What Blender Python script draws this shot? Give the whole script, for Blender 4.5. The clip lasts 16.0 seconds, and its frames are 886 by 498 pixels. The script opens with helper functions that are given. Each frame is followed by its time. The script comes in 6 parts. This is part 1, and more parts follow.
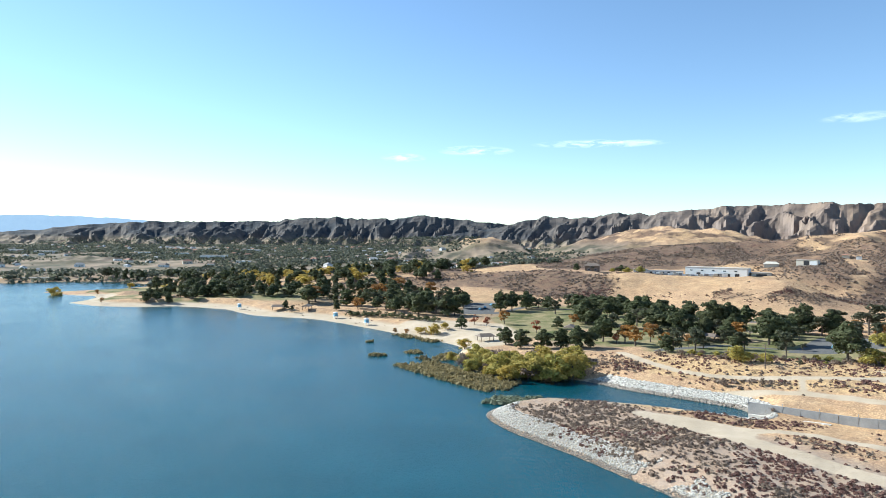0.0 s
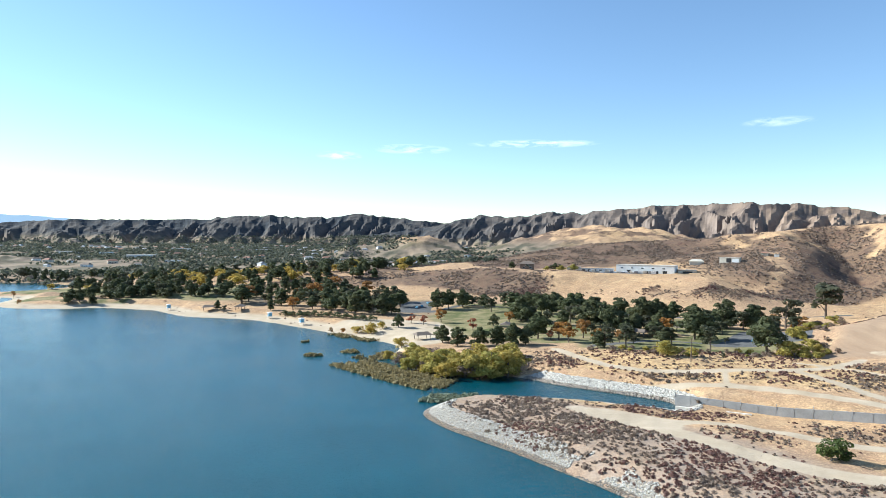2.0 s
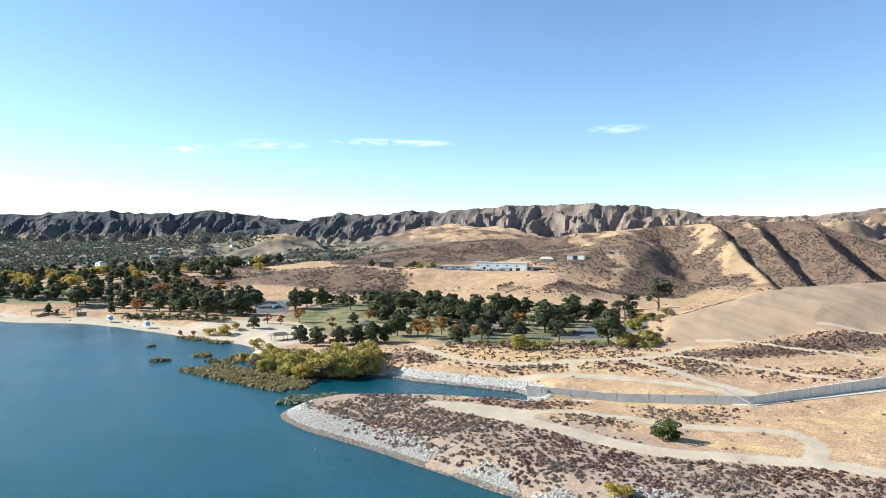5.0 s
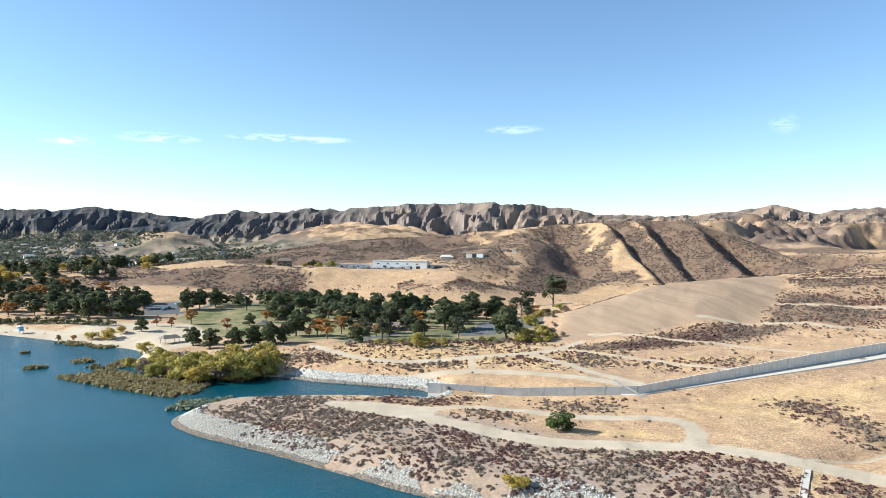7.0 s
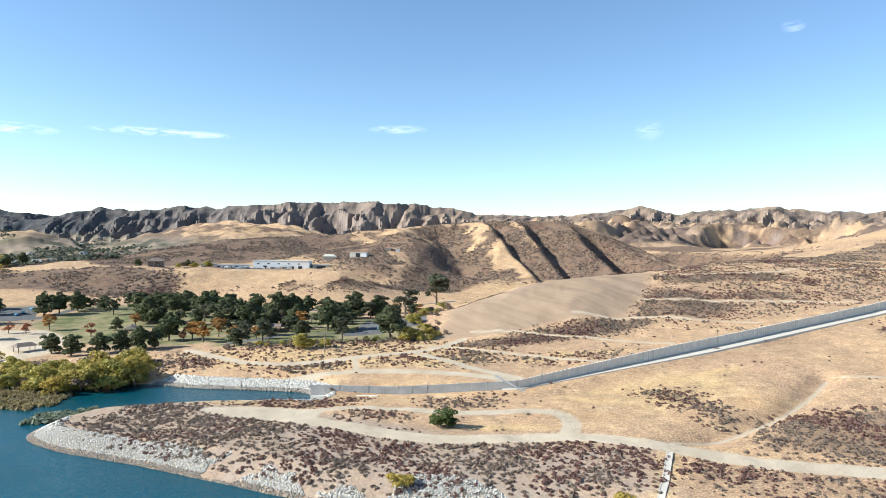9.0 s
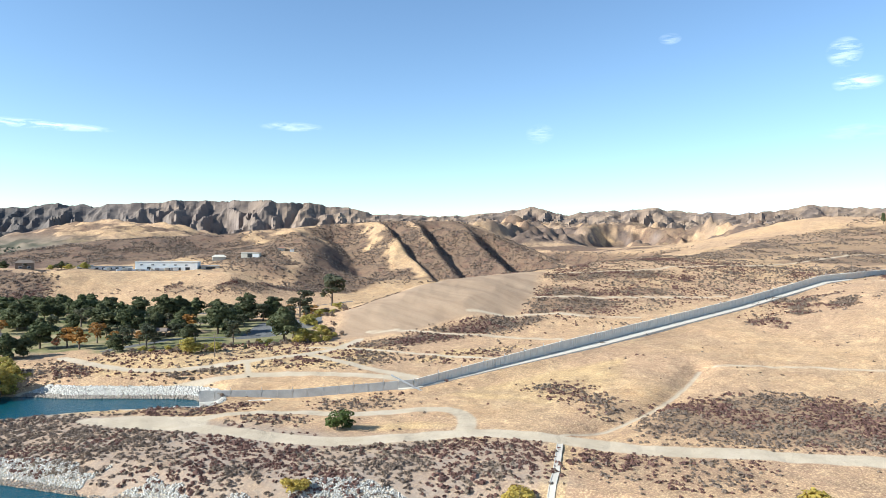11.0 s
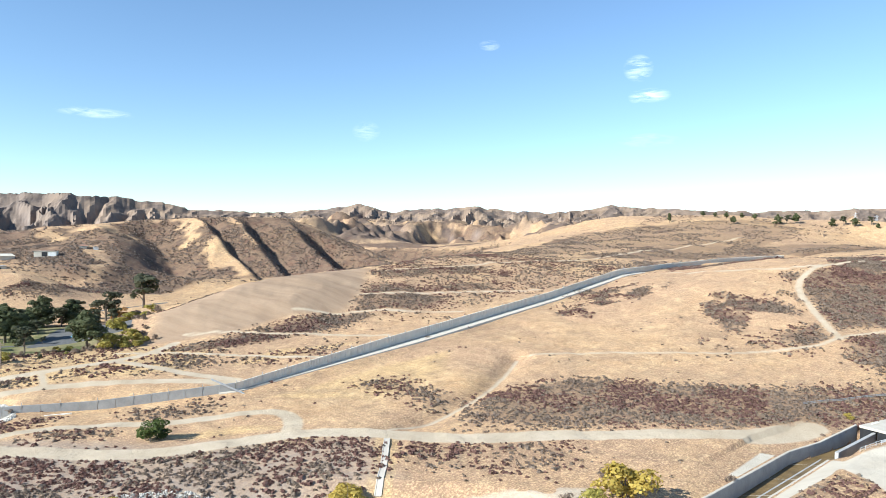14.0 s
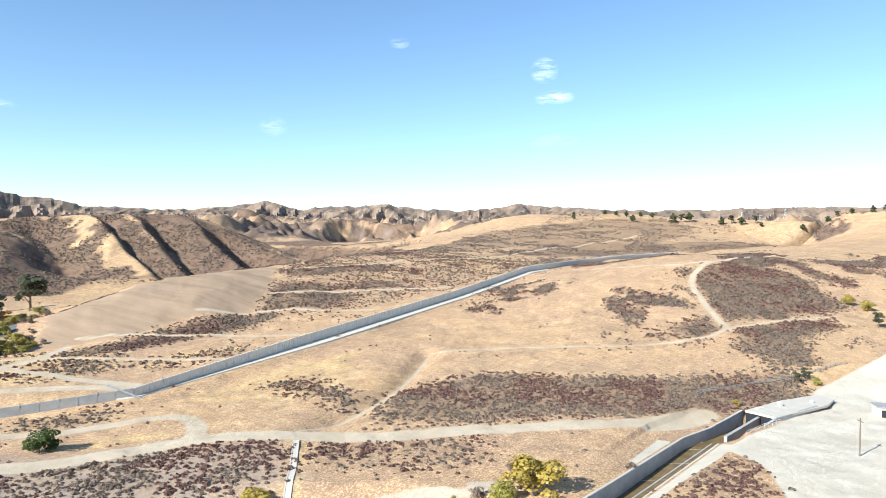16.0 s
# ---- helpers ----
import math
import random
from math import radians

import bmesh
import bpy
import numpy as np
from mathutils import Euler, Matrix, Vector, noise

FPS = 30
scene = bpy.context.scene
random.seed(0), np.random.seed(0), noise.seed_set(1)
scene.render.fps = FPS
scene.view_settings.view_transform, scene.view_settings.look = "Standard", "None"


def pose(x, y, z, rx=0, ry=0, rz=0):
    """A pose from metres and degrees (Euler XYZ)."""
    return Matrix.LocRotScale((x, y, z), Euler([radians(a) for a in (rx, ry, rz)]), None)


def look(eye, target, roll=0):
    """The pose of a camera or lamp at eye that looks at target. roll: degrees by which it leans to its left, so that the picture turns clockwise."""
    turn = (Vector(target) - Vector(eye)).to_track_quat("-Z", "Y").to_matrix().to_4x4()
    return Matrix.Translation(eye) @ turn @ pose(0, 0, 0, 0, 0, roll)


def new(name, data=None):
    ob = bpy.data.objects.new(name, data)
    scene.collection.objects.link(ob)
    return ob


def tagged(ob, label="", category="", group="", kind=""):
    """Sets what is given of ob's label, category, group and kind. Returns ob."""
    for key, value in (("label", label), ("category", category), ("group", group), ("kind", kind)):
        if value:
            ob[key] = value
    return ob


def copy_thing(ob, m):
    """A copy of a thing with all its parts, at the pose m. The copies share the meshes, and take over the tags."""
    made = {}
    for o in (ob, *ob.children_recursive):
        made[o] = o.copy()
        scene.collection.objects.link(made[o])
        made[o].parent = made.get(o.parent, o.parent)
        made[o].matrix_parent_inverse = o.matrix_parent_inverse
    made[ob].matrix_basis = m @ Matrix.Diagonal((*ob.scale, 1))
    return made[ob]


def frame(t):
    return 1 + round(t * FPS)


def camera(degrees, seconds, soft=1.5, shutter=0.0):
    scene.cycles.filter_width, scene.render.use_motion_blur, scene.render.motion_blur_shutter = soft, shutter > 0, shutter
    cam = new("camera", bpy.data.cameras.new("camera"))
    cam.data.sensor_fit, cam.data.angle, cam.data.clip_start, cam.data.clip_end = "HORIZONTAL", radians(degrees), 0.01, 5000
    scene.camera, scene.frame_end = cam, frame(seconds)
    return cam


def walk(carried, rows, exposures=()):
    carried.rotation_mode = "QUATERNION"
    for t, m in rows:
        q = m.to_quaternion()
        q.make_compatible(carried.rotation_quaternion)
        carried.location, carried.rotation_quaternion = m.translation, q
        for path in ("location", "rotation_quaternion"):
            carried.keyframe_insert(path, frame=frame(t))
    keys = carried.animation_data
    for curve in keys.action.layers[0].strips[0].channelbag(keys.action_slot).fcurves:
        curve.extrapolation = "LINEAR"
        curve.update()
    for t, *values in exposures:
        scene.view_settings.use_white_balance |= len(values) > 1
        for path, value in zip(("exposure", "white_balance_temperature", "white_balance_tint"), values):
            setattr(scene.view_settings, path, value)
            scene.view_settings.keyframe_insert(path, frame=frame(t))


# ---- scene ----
# The lagoon's level is z = 0; the camera hovers over the water and turns to its right.
cam = camera(66.1, 16.0, soft=0.6)
EYE = (0.0, 0.0, 55.0)
TURN = [     # seconds, heading, pitch, roll
    (0.0, 0.00, -0.93, 0.55), (0.5, -1.79, -0.96, 0.57), (1.0, -2.47, -1.00, 0.53), (1.5, -3.81, -1.00, 0.54),
    (2.0, -5.32, -1.00, 0.54), (2.5, -6.57, -1.00, 0.59), (3.0, -7.89, -1.01, 0.62), (3.5, -10.69, -1.02, 0.63),
    (4.0, -12.89, -1.01, 0.67), (6.5, -23.49, -1.07, 0.70), (7.0, -25.47, -1.07, 0.73), (7.5, -27.65, -1.11, 0.80),
    (8.0, -30.04, -1.08, 0.86), (8.5, -32.92, -1.06, 0.87), (9.0, -35.23, -1.00, 0.78), (11.5, -46.47, -0.94, 0.80),
    (12.0, -49.15, -0.98, 0.83), (12.5, -51.65, -0.96, 0.80), (13.0, -54.05, -0.96, 0.82), (13.5, -56.61, -0.95, 0.82),
    (14.0, -58.45, -0.96, 0.78), (14.5, -60.30, -0.99, 0.78), (15.0, -62.17, -1.02, 0.77), (15.5, -64.09, -1.03, 0.76),
    (16.0, -65.97, -1.04, 0.74),
]
walk(cam, [(t, pose(*EYE, 0, 0, yaw) @ pose(0, 0, 0, 90 + tilt) @ pose(0, 0, 0, 0, 0, roll)) for t, yaw, tilt, roll in TURN],
     exposures=[(0.0, 0.97, 5850, 3), (4.0, 0.96, 5880, 4), (9.0, 0.95, 5930, 4), (13.0, 0.98, 5900, 4), (16.0, 1.03, 5880, 4)])

# ---- world and sun ----
SUN_AZ, SUN_EL = 65.0, 31.0      # degrees left of the first heading, degrees above the horizon
sun_dir = Vector((-math.sin(radians(SUN_AZ)) * math.cos(radians(SUN_EL)),
                  math.cos(radians(SUN_AZ)) * math.cos(radians(SUN_EL)), math.sin(radians(SUN_EL))))


def bearing(az, d):
    """The plan point at az degrees left of the first heading, d metres from the origin."""
    return (-math.sin(radians(az)) * d, math.cos(radians(az)) * d)


def make_world():
    w = bpy.data.worlds.new("sky")
    scene.world = w
    w.use_nodes = True
    nt = w.node_tree
    nt.nodes.clear()
    sky = nt.nodes.new("ShaderNodeTexSky")
    sky.sky_type, sky.sun_disc = "NISHITA", False
    sky.sun_elevation, sky.sun_rotation = radians(SUN_EL), radians(-SUN_AZ)
    sky.altitude, sky.air_density, sky.dust_density, sky.ozone_density = 900, 1.0, 0.08, 1.9
    # thin white clouds: soft patches of noise round a few directions
    co = nt.nodes.new("ShaderNodeTexCoord")
    total = None
    for az, el, wide, high, much in ((3.4, 6.65, 2.0, 0.42, 0.9), (-2.6, 7.3, 3.4, 0.45, 0.9), (-12.8, 7.8, 5.6, 0.38, 0.9),
                                     (-31.3, 8.9, 2.8, 0.42, 0.55), (-51.9, 8.7, 1.2, 0.9, 0.35), (-62.1, 15.7, 0.9, 0.45, 0.6),
                                     (-74.2, 13.6, 1.2, 1.1, 0.9), (-75.3, 11.5, 1.5, 0.6, 0.8), (-74.0, 11.4, 0.6, 0.5, 0.6), (-75.1, 8.0, 2.6, 0.6, 0.25)):
        a, e = radians(az), radians(el)
        d = Vector((-math.sin(a) * math.cos(e), math.cos(a) * math.cos(e), math.sin(e)))
        side, up = Vector((math.cos(a), math.sin(a), 0)), Vector((math.sin(a) * math.sin(e), -math.cos(a) * math.sin(e), math.cos(e)))
        parts = []
        for axis, size in ((side, radians(wide)), (up, radians(high))):
            dot = nt.nodes.new("ShaderNodeVectorMath")
            dot.operation = "DOT_PRODUCT"
            dot.inputs[1].default_value = axis / size
            nt.links.new(co.outputs["Generated"], dot.inputs[0])
            parts.append((dot, d.dot(axis) / size))
        sq = []
        for dot, c in parts:
            sub = nt.nodes.new("ShaderNodeMath")
            sub.operation = "SUBTRACT"
            nt.links.new(dot.outputs["Value"], sub.inputs[0])
            sub.inputs[1].default_value = c
            p = nt.nodes.new("ShaderNodeMath")
            p.operation = "POWER"
            nt.links.new(sub.outputs[0], p.inputs[0])
            p.inputs[1].default_value = 2
            sq.append(p)
        add = nt.nodes.new("ShaderNodeMath")
        nt.links.new(sq[0].outputs[0], add.inputs[0])
        nt.links.new(sq[1].outputs[0], add.inputs[1])
        near = nt.nodes.new("ShaderNodeMath")
        near.operation = "MULTIPLY_ADD"
        near.use_clamp = True
        nt.links.new(add.outputs[0], near.inputs[0])
        near.inputs[1].default_value, near.inputs[2].default_value = -1.0, 1.0
        ahead = nt.nodes.new("ShaderNodeVectorMath")
        ahead.operation = "DOT_PRODUCT"
        ahead.inputs[1].default_value = d
        nt.links.new(co.outputs["Generated"], ahead.inputs[0])
        front = nt.nodes.new("ShaderNodeMath")
        front.operation = "GREATER_THAN"
        nt.links.new(ahead.outputs["Value"], front.inputs[0])
        front.inputs[1].default_value = 0.5
        gain = nt.nodes.new("ShaderNodeMath")
        gain.operation = "MULTIPLY"
        nt.links.new(near.outputs[0], gain.inputs[0])
        gain.inputs[1].default_value = much
        both = nt.nodes.new("ShaderNodeMath")
        both.operation = "MULTIPLY"
        nt.links.new(gain.outputs[0], both.inputs[0])
        nt.links.new(front.outputs[0], both.inputs[1])
        if total is None:
            total = both
        else:
            s = nt.nodes.new("ShaderNodeMath")
            nt.links.new(total.outputs[0], s.inputs[0])
            nt.links.new(both.outputs[0], s.inputs[1])
            total = s
    stretch = nt.nodes.new("ShaderNodeMapping")
    stretch.inputs["Scale"].default_value = (1, 1, 5.0)
    nt.links.new(co.outputs["Generated"], stretch.inputs["Vector"])
    nz = nt.nodes.new("ShaderNodeTexNoise")
    nz.inputs["Scale"].default_value, nz.inputs["Detail"].default_value, nz.inputs["Roughness"].default_value = 30, 8, 0.64
    nz.inputs["Distortion"].default_value = 0.6
    nt.links.new(stretch.outputs[0], nz.inputs["Vector"])
    ramp = nt.nodes.new("ShaderNodeMapRange")
    ramp.inputs["From Min"].default_value, ramp.inputs["From Max"].default_value = 0.42, 0.80
    nt.links.new(nz.outputs["Fac"], ramp.inputs["Value"])
    cl = nt.nodes.new("ShaderNodeMath")
    cl.operation, cl.use_clamp = "MULTIPLY", True
    nt.links.new(total.outputs[0], cl.inputs[0])
    nt.links.new(ramp.outputs["Result"], cl.inputs[1])
    mix = nt.nodes.new("ShaderNodeMix")
    mix.data_type = "RGBA"
    nt.links.new(cl.outputs[0], mix.inputs["Factor"])
    nt.links.new(sky.outputs[0], mix.inputs["A"])
    mix.inputs["B"].default_value = (9.5, 9.8, 10.0, 1)
    bg = nt.nodes.new("ShaderNodeBackground")
    bg.inputs["Strength"].default_value = 0.097
    nt.links.new(mix.outputs["Result"], bg.inputs["Color"])
    out = nt.nodes.new("ShaderNodeOutputWorld")
    nt.links.new(bg.outputs[0], out.inputs["Surface"])


make_world()
sun = new("sun", bpy.data.lights.new("sun", "SUN"))
sun.data.energy, sun.data.angle, sun.data.color = 5.0, radians(0.55), (1.0, 0.95, 0.87)
sun.matrix_world = look(sun_dir * 100, (0, 0, 0))


# ---- materials ----
class Mat:
    """Short hand for a node material."""

    def __init__(self, name):
        self.m = bpy.data.materials.new(name)
        self.m.use_nodes = True
        self.nt = self.m.node_tree
        self.bsdf = self.nt.nodes["Principled BSDF"]
        self.pos = self.node("ShaderNodeNewGeometry").outputs["Position"]

    def node(self, kind, **inputs):
        n = self.nt.nodes.new(kind)
        for k, v in inputs.items():
            self.put(n.inputs[k.replace("_", " ")], v)
        return n

    def put(self, socket, v):
        if isinstance(v, bpy.types.NodeSocket):
            self.nt.links.new(v, socket)
        else:
            socket.default_value = v

    def noise(self, scale, detail=4, rough=0.55, coord=None, distort=0.0):
        n = self.node("ShaderNodeTexNoise", Scale=scale, Detail=detail, Roughness=rough, Distortion=distort)
        self.nt.links.new(coord or self.pos, n.inputs["Vector"])
        return n.outputs["Fac"]

    def map(self, v, a, b, c=0.0, d=1.0):
        n = self.node("ShaderNodeMapRange")
        self.nt.links.new(v, n.inputs["Value"])
        for k, x in zip(("From Min", "From Max", "To Min", "To Max"), (a, b, c, d)):
            n.inputs[k].default_value = x
        return n.outputs["Result"]

    def math(self, op, a, b=0.0):
        n = self.node("ShaderNodeMath")
        n.operation = op
        self.put(n.inputs[0], a)
        self.put(n.inputs[1], b)
        return n.outputs[0]

    def mix(self, f, a, b):
        n = self.node("ShaderNodeMix")
        n.data_type = "RGBA"
        self.put(n.inputs["Factor"], f)
        self.put(n.inputs["A"], a if isinstance(a, bpy.types.NodeSocket) else (*a, 1))
        self.put(n.inputs["B"], b if isinstance(b, bpy.types.NodeSocket) else (*b, 1))
        return n.outputs["Result"]

    def bump(self, height, strength, distance):
        n = self.node("ShaderNodeBump", Strength=strength, Distance=distance)
        self.nt.links.new(height, n.inputs["Height"])
        self.nt.links.new(n.outputs[0], self.bsdf.inputs["Normal"])

    def done(self, color, rough=0.8, **more):
        self.put(self.bsdf.inputs["Base Color"], color if isinstance(color, bpy.types.NodeSocket) else (*color, 1))
        self.put(self.bsdf.inputs["Roughness"], rough)
        for k, v in more.items():
            self.put(self.bsdf.inputs[k.replace("_", " ")], v)
        return self.m


def plain(name, a, b, scale=2.0, rough=0.8, bump=0.0, **more):
    """A surface of two near colours in noise at two scales."""
    k = Mat(name)
    n1, n2 = k.noise(scale), k.noise(scale * 9, 3)
    f = k.math("ADD", k.math("MULTIPLY", n1, 0.65), k.math("MULTIPLY", n2, 0.35))
    if bump:
        k.bump(n2, bump, 0.05)
    return k.done(k.mix(k.map(f, 0.3, 0.7), a, b), rough, **more)


def foliage(name, a, b, c, rough=0.7):
    """Leaves that vary from clump to clump and from plant to plant."""
    k = Mat(name)
    rnd = k.node("ShaderNodeNewGeometry").outputs["Random Per Island"]
    ob = k.node("ShaderNodeObjectInfo").outputs["Random"]
    col = k.mix(rnd, a, b)
    col = k.mix(k.map(ob, 0.2, 1.0, 0.0, 0.55), col, c)
    k.done(col, rough, Specular_IOR_Level=0.2)
    tr = k.node("ShaderNodeBsdfTranslucent")
    k.nt.links.new(col, tr.inputs["Color"])
    mixed = k.node("ShaderNodeMixShader", Fac=0.38)
    k.nt.links.new(k.bsdf.outputs[0], mixed.inputs[1])
    k.nt.links.new(tr.outputs[0], mixed.inputs[2])
    k.nt.links.new(mixed.outputs[0], k.nt.nodes["Material Output"].inputs["Surface"])
    return k.m


def ground_material():
    k = Mat("ground")
    za = k.node("ShaderNodeAttribute")
    za.attribute_name = "zone_a"
    zb = k.node("ShaderNodeAttribute")
    zb.attribute_name = "zone_b"
    zc = k.node("ShaderNodeAttribute")
    zc.attribute_name = "zone_c"
    sa, sb, sc = (k.node("ShaderNodeSeparateColor") for _ in range(3))
    for z, s in ((za, sa), (zb, sb), (zc, sc)):
        k.nt.links.new(z.outputs["Color"], s.inputs[0])
    road, sand, lawn = sa.outputs
    scrub, asphalt, concrete = sb.outputs
    range_, gold, town = sc.outputs
    zd = k.node("ShaderNodeAttribute")
    zd.attribute_name = "zone_d"
    sd = k.node("ShaderNodeSeparateColor")
    k.nt.links.new(zd.outputs["Color"], sd.inputs[0])
    mown, bare, tree_shade = sd.outputs
    rock = k.node("ShaderNodeAttribute")
    rock.attribute_name = "zone_e"
    big, mid, fine, grain = k.noise(0.012, 5), k.noise(0.09, 5, 0.6), k.noise(0.8, 5, 0.65), k.noise(5.0, 3, 0.6)

    def edge(mask, soft=0.25, wob=0.5):
        m = k.math("ADD", mask, k.math("MULTIPLY", k.math("SUBTRACT", fine, 0.5), wob))
        return k.map(m, 0.5 - soft, 0.5 + soft)

    # dry grass, straw to grey-brown thatch
    straw = k.mix(k.map(mid, 0.32, 0.68), (0.48, 0.286, 0.138), (0.63, 0.42, 0.225))
    thatch = k.mix(k.map(fine, 0.3, 0.7), (0.355, 0.212, 0.135), (0.515, 0.328, 0.195))
    col = k.mix(k.map(k.math("ADD", k.math("MULTIPLY", big, 0.6), k.math("MULTIPLY", fine, 0.4)), 0.42, 0.6), thatch, straw)
    col = k.mix(edge(gold, 0.35), col, k.mix(k.map(fine, 0.3, 0.7), (0.50, 0.31, 0.14), (0.62, 0.43, 0.22)))
    worn = k.noise(0.035, 7, 0.68, distort=1.2)
    col = k.mix(k.map(worn, 0.50, 0.64, 0.0, 0.5), col, k.mix(k.map(fine, 0.35, 0.65), (0.22, 0.145, 0.10), (0.33, 0.22, 0.15)))
    tuft = k.noise(0.33, 6, 0.7)
    col = k.mix(k.map(tuft, 0.50, 0.66, 0.0, 0.55), col, (0.20, 0.135, 0.085))
    spots = k.noise(0.13, 7, 0.78, distort=0.5)
    col = k.mix(k.map(spots, 0.52, 0.60, 0.0, 0.45), col, (0.25, 0.16, 0.105))
    col = k.mix(k.map(spots, 0.46, 0.38, 0.0, 0.4), col, (0.71, 0.51, 0.285))
    blade = k.noise(2.1, 4, 0.7)
    col = k.mix(k.map(blade, 0.47, 0.60, 0.0, 0.6), col, (0.23, 0.155, 0.095))
    col = k.mix(k.map(blade, 0.47, 0.38, 0.0, 0.55), col, (0.75, 0.55, 0.305))
    # bare pinkish soil of the spit, and the park trees' shade put in as brown
    col = k.mix(k.math("MULTIPLY", bare, k.map(spots, 0.40, 0.58, 0.95, 0.45)), col, k.mix(k.map(fine, 0.3, 0.7), (0.26, 0.20, 0.155), (0.41, 0.325, 0.255)))
    col = k.mix(k.math("MULTIPLY", tree_shade, 0.8), col, k.mix(k.map(fine, 0.35, 0.65), (0.17, 0.125, 0.075), (0.34, 0.26, 0.165)))
    # the mown hill: greyer stubble with mower swathes running down the slope
    turned = k.node("ShaderNodeMapping")
    turned.inputs["Rotation"].default_value = (0, 0, radians(52))
    turned.inputs["Scale"].default_value = (0.16, 0.022, 0.05)
    k.nt.links.new(k.pos, turned.inputs["Vector"])
    swathe = k.noise(1.0, 5, 0.62, coord=turned.outputs[0])
    stubble = k.mix(k.map(swathe, 0.28, 0.72), (0.255, 0.172, 0.112), (0.385, 0.275, 0.182))
    stubble = k.mix(k.map(fine, 0.42, 0.66, 0.0, 0.45), stubble, (0.27, 0.20, 0.145))
    col = k.mix(k.math("MULTIPLY", mown, 0.92), col, stubble)
    # low scrub between the bushes; it also darkens the spurs' shaded sides
    brush = k.mix(k.map(fine, 0.35, 0.65), (0.06, 0.042, 0.035), (0.15, 0.105, 0.08))
    brush = k.mix(k.map(mid, 0.45, 0.7), brush, (0.10, 0.052, 0.042))
    col = k.mix(k.math("MULTIPLY", edge(scrub, 0.3, 0.9), k.map(spots, 0.42, 0.53, 0.97, 0.70)), col, brush)
    # chaparral and pale cliffs on the far ranges, with haze mixed in as blue
    geo = k.node("ShaderNodeNewGeometry")
    sep = k.node("ShaderNodeSeparateXYZ")
    k.nt.links.new(geo.outputs["Normal"], sep.inputs[0])
    steep = sep.outputs["Z"]
    n1, n2 = k.noise(0.004, 6, 0.6), k.noise(0.02, 6, 0.65)
    px = k.node("ShaderNodeSeparateXYZ")
    k.nt.links.new(k.pos, px.inputs[0])
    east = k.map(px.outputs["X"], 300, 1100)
    hazy_chap = k.mix(k.map(n2, 0.35, 0.65), k.mix(east, (0.034, 0.042, 0.052), (0.058, 0.052, 0.054)), k.mix(east, (0.085, 0.086, 0.09), (0.17, 0.135, 0.12)))
    hazy_chap = k.mix(k.map(k.noise(0.07, 5, 0.7), 0.48, 0.66, 0.0, 0.7), hazy_chap, k.mix(east, (0.028, 0.034, 0.032), (0.07, 0.058, 0.05)))
    hazy_chap = k.mix(k.math("MULTIPLY", k.map(n1, 0.52, 0.68, 0.0, 0.8), east), hazy_chap, (0.42, 0.30, 0.205))
    cliff = k.mix(k.map(n2, 0.3, 0.7), (0.15, 0.122, 0.11), (0.33, 0.27, 0.235))
    slope = k.math("ADD", steep, k.math("MULTIPLY", k.math("SUBTRACT", n2, 0.5), 0.35))
    hazy_chap = k.mix(k.math("MULTIPLY", k.map(slope, 0.52, 0.74, 1.0, 0.0), k.map(east, 0, 1, 0.45, 0.9)), hazy_chap, cliff)
    hazy_chap = k.mix(k.math("MULTIPLY", rock.outputs["Fac"], k.map(n2, 0.36, 0.56, 0.25, 0.85)), hazy_chap, k.mix(east, (0.105, 0.092, 0.082), (0.20, 0.158, 0.13)))
    col = k.mix(range_, col, hazy_chap)
    # dry plots and built-up ground of the valley
    tn = k.noise(0.02, 3, 0.5)
    col = k.mix(k.math("MULTIPLY", town, 0.85), col, k.mix(k.map(tn, 0.4, 0.6), (0.085, 0.088, 0.062), (0.26, 0.205, 0.15)))
    col = k.mix(edge(lawn, 0.3, 0.8), col, k.mix(k.map(k.math("ADD", mid, k.math("MULTIPLY", fine, 0.4)), 0.55, 0.85), (0.10, 0.115, 0.042), (0.30, 0.24, 0.13)))
    col = k.mix(edge(sand, 0.3, 0.3), col, k.mix(k.map(mid, 0.3, 0.7), (0.42, 0.33, 0.225), (0.53, 0.435, 0.32)))
    track = k.mix(k.map(mid, 0.3, 0.7), (0.41, 0.325, 0.225), (0.53, 0.435, 0.32))
    track = k.mix(k.map(fine, 0.5, 0.8, 0, 0.5), track, (0.40, 0.31, 0.21))
    track = k.mix(k.map(blade, 0.5, 0.7, 0, 0.35), track, (0.36, 0.28, 0.19))
    col = k.mix(edge(road, 0.22, 0.7), col, track)
    col = k.mix(edge(asphalt, 0.1, 0.1), col, k.mix(k.map(fine, 0.3, 0.7), (0.10, 0.097, 0.093), (0.15, 0.146, 0.14)))
    col = k.mix(edge(concrete, 0.12, 0.2), col, k.mix(k.map(mid, 0.3, 0.7), (0.47, 0.40, 0.31), (0.60, 0.53, 0.425)))
    crag = k.node("ShaderNodeTexNoise", Scale=0.022, Detail=7, Roughness=0.66)
    crag.noise_type = "RIDGED_MULTIFRACTAL"
    k.nt.links.new(k.pos, crag.inputs["Vector"])
    small = k.math("MULTIPLY", k.math("ADD", fine, k.math("MULTIPLY", grain, 0.4)), 0.2)
    k.bump(k.math("ADD", small, k.math("MULTIPLY", range_, k.math("MULTIPLY", crag.outputs["Fac"], 3.0))), 1.0, 1.0)
    return k.done(col, 0.95, Specular_IOR_Level=0.1)


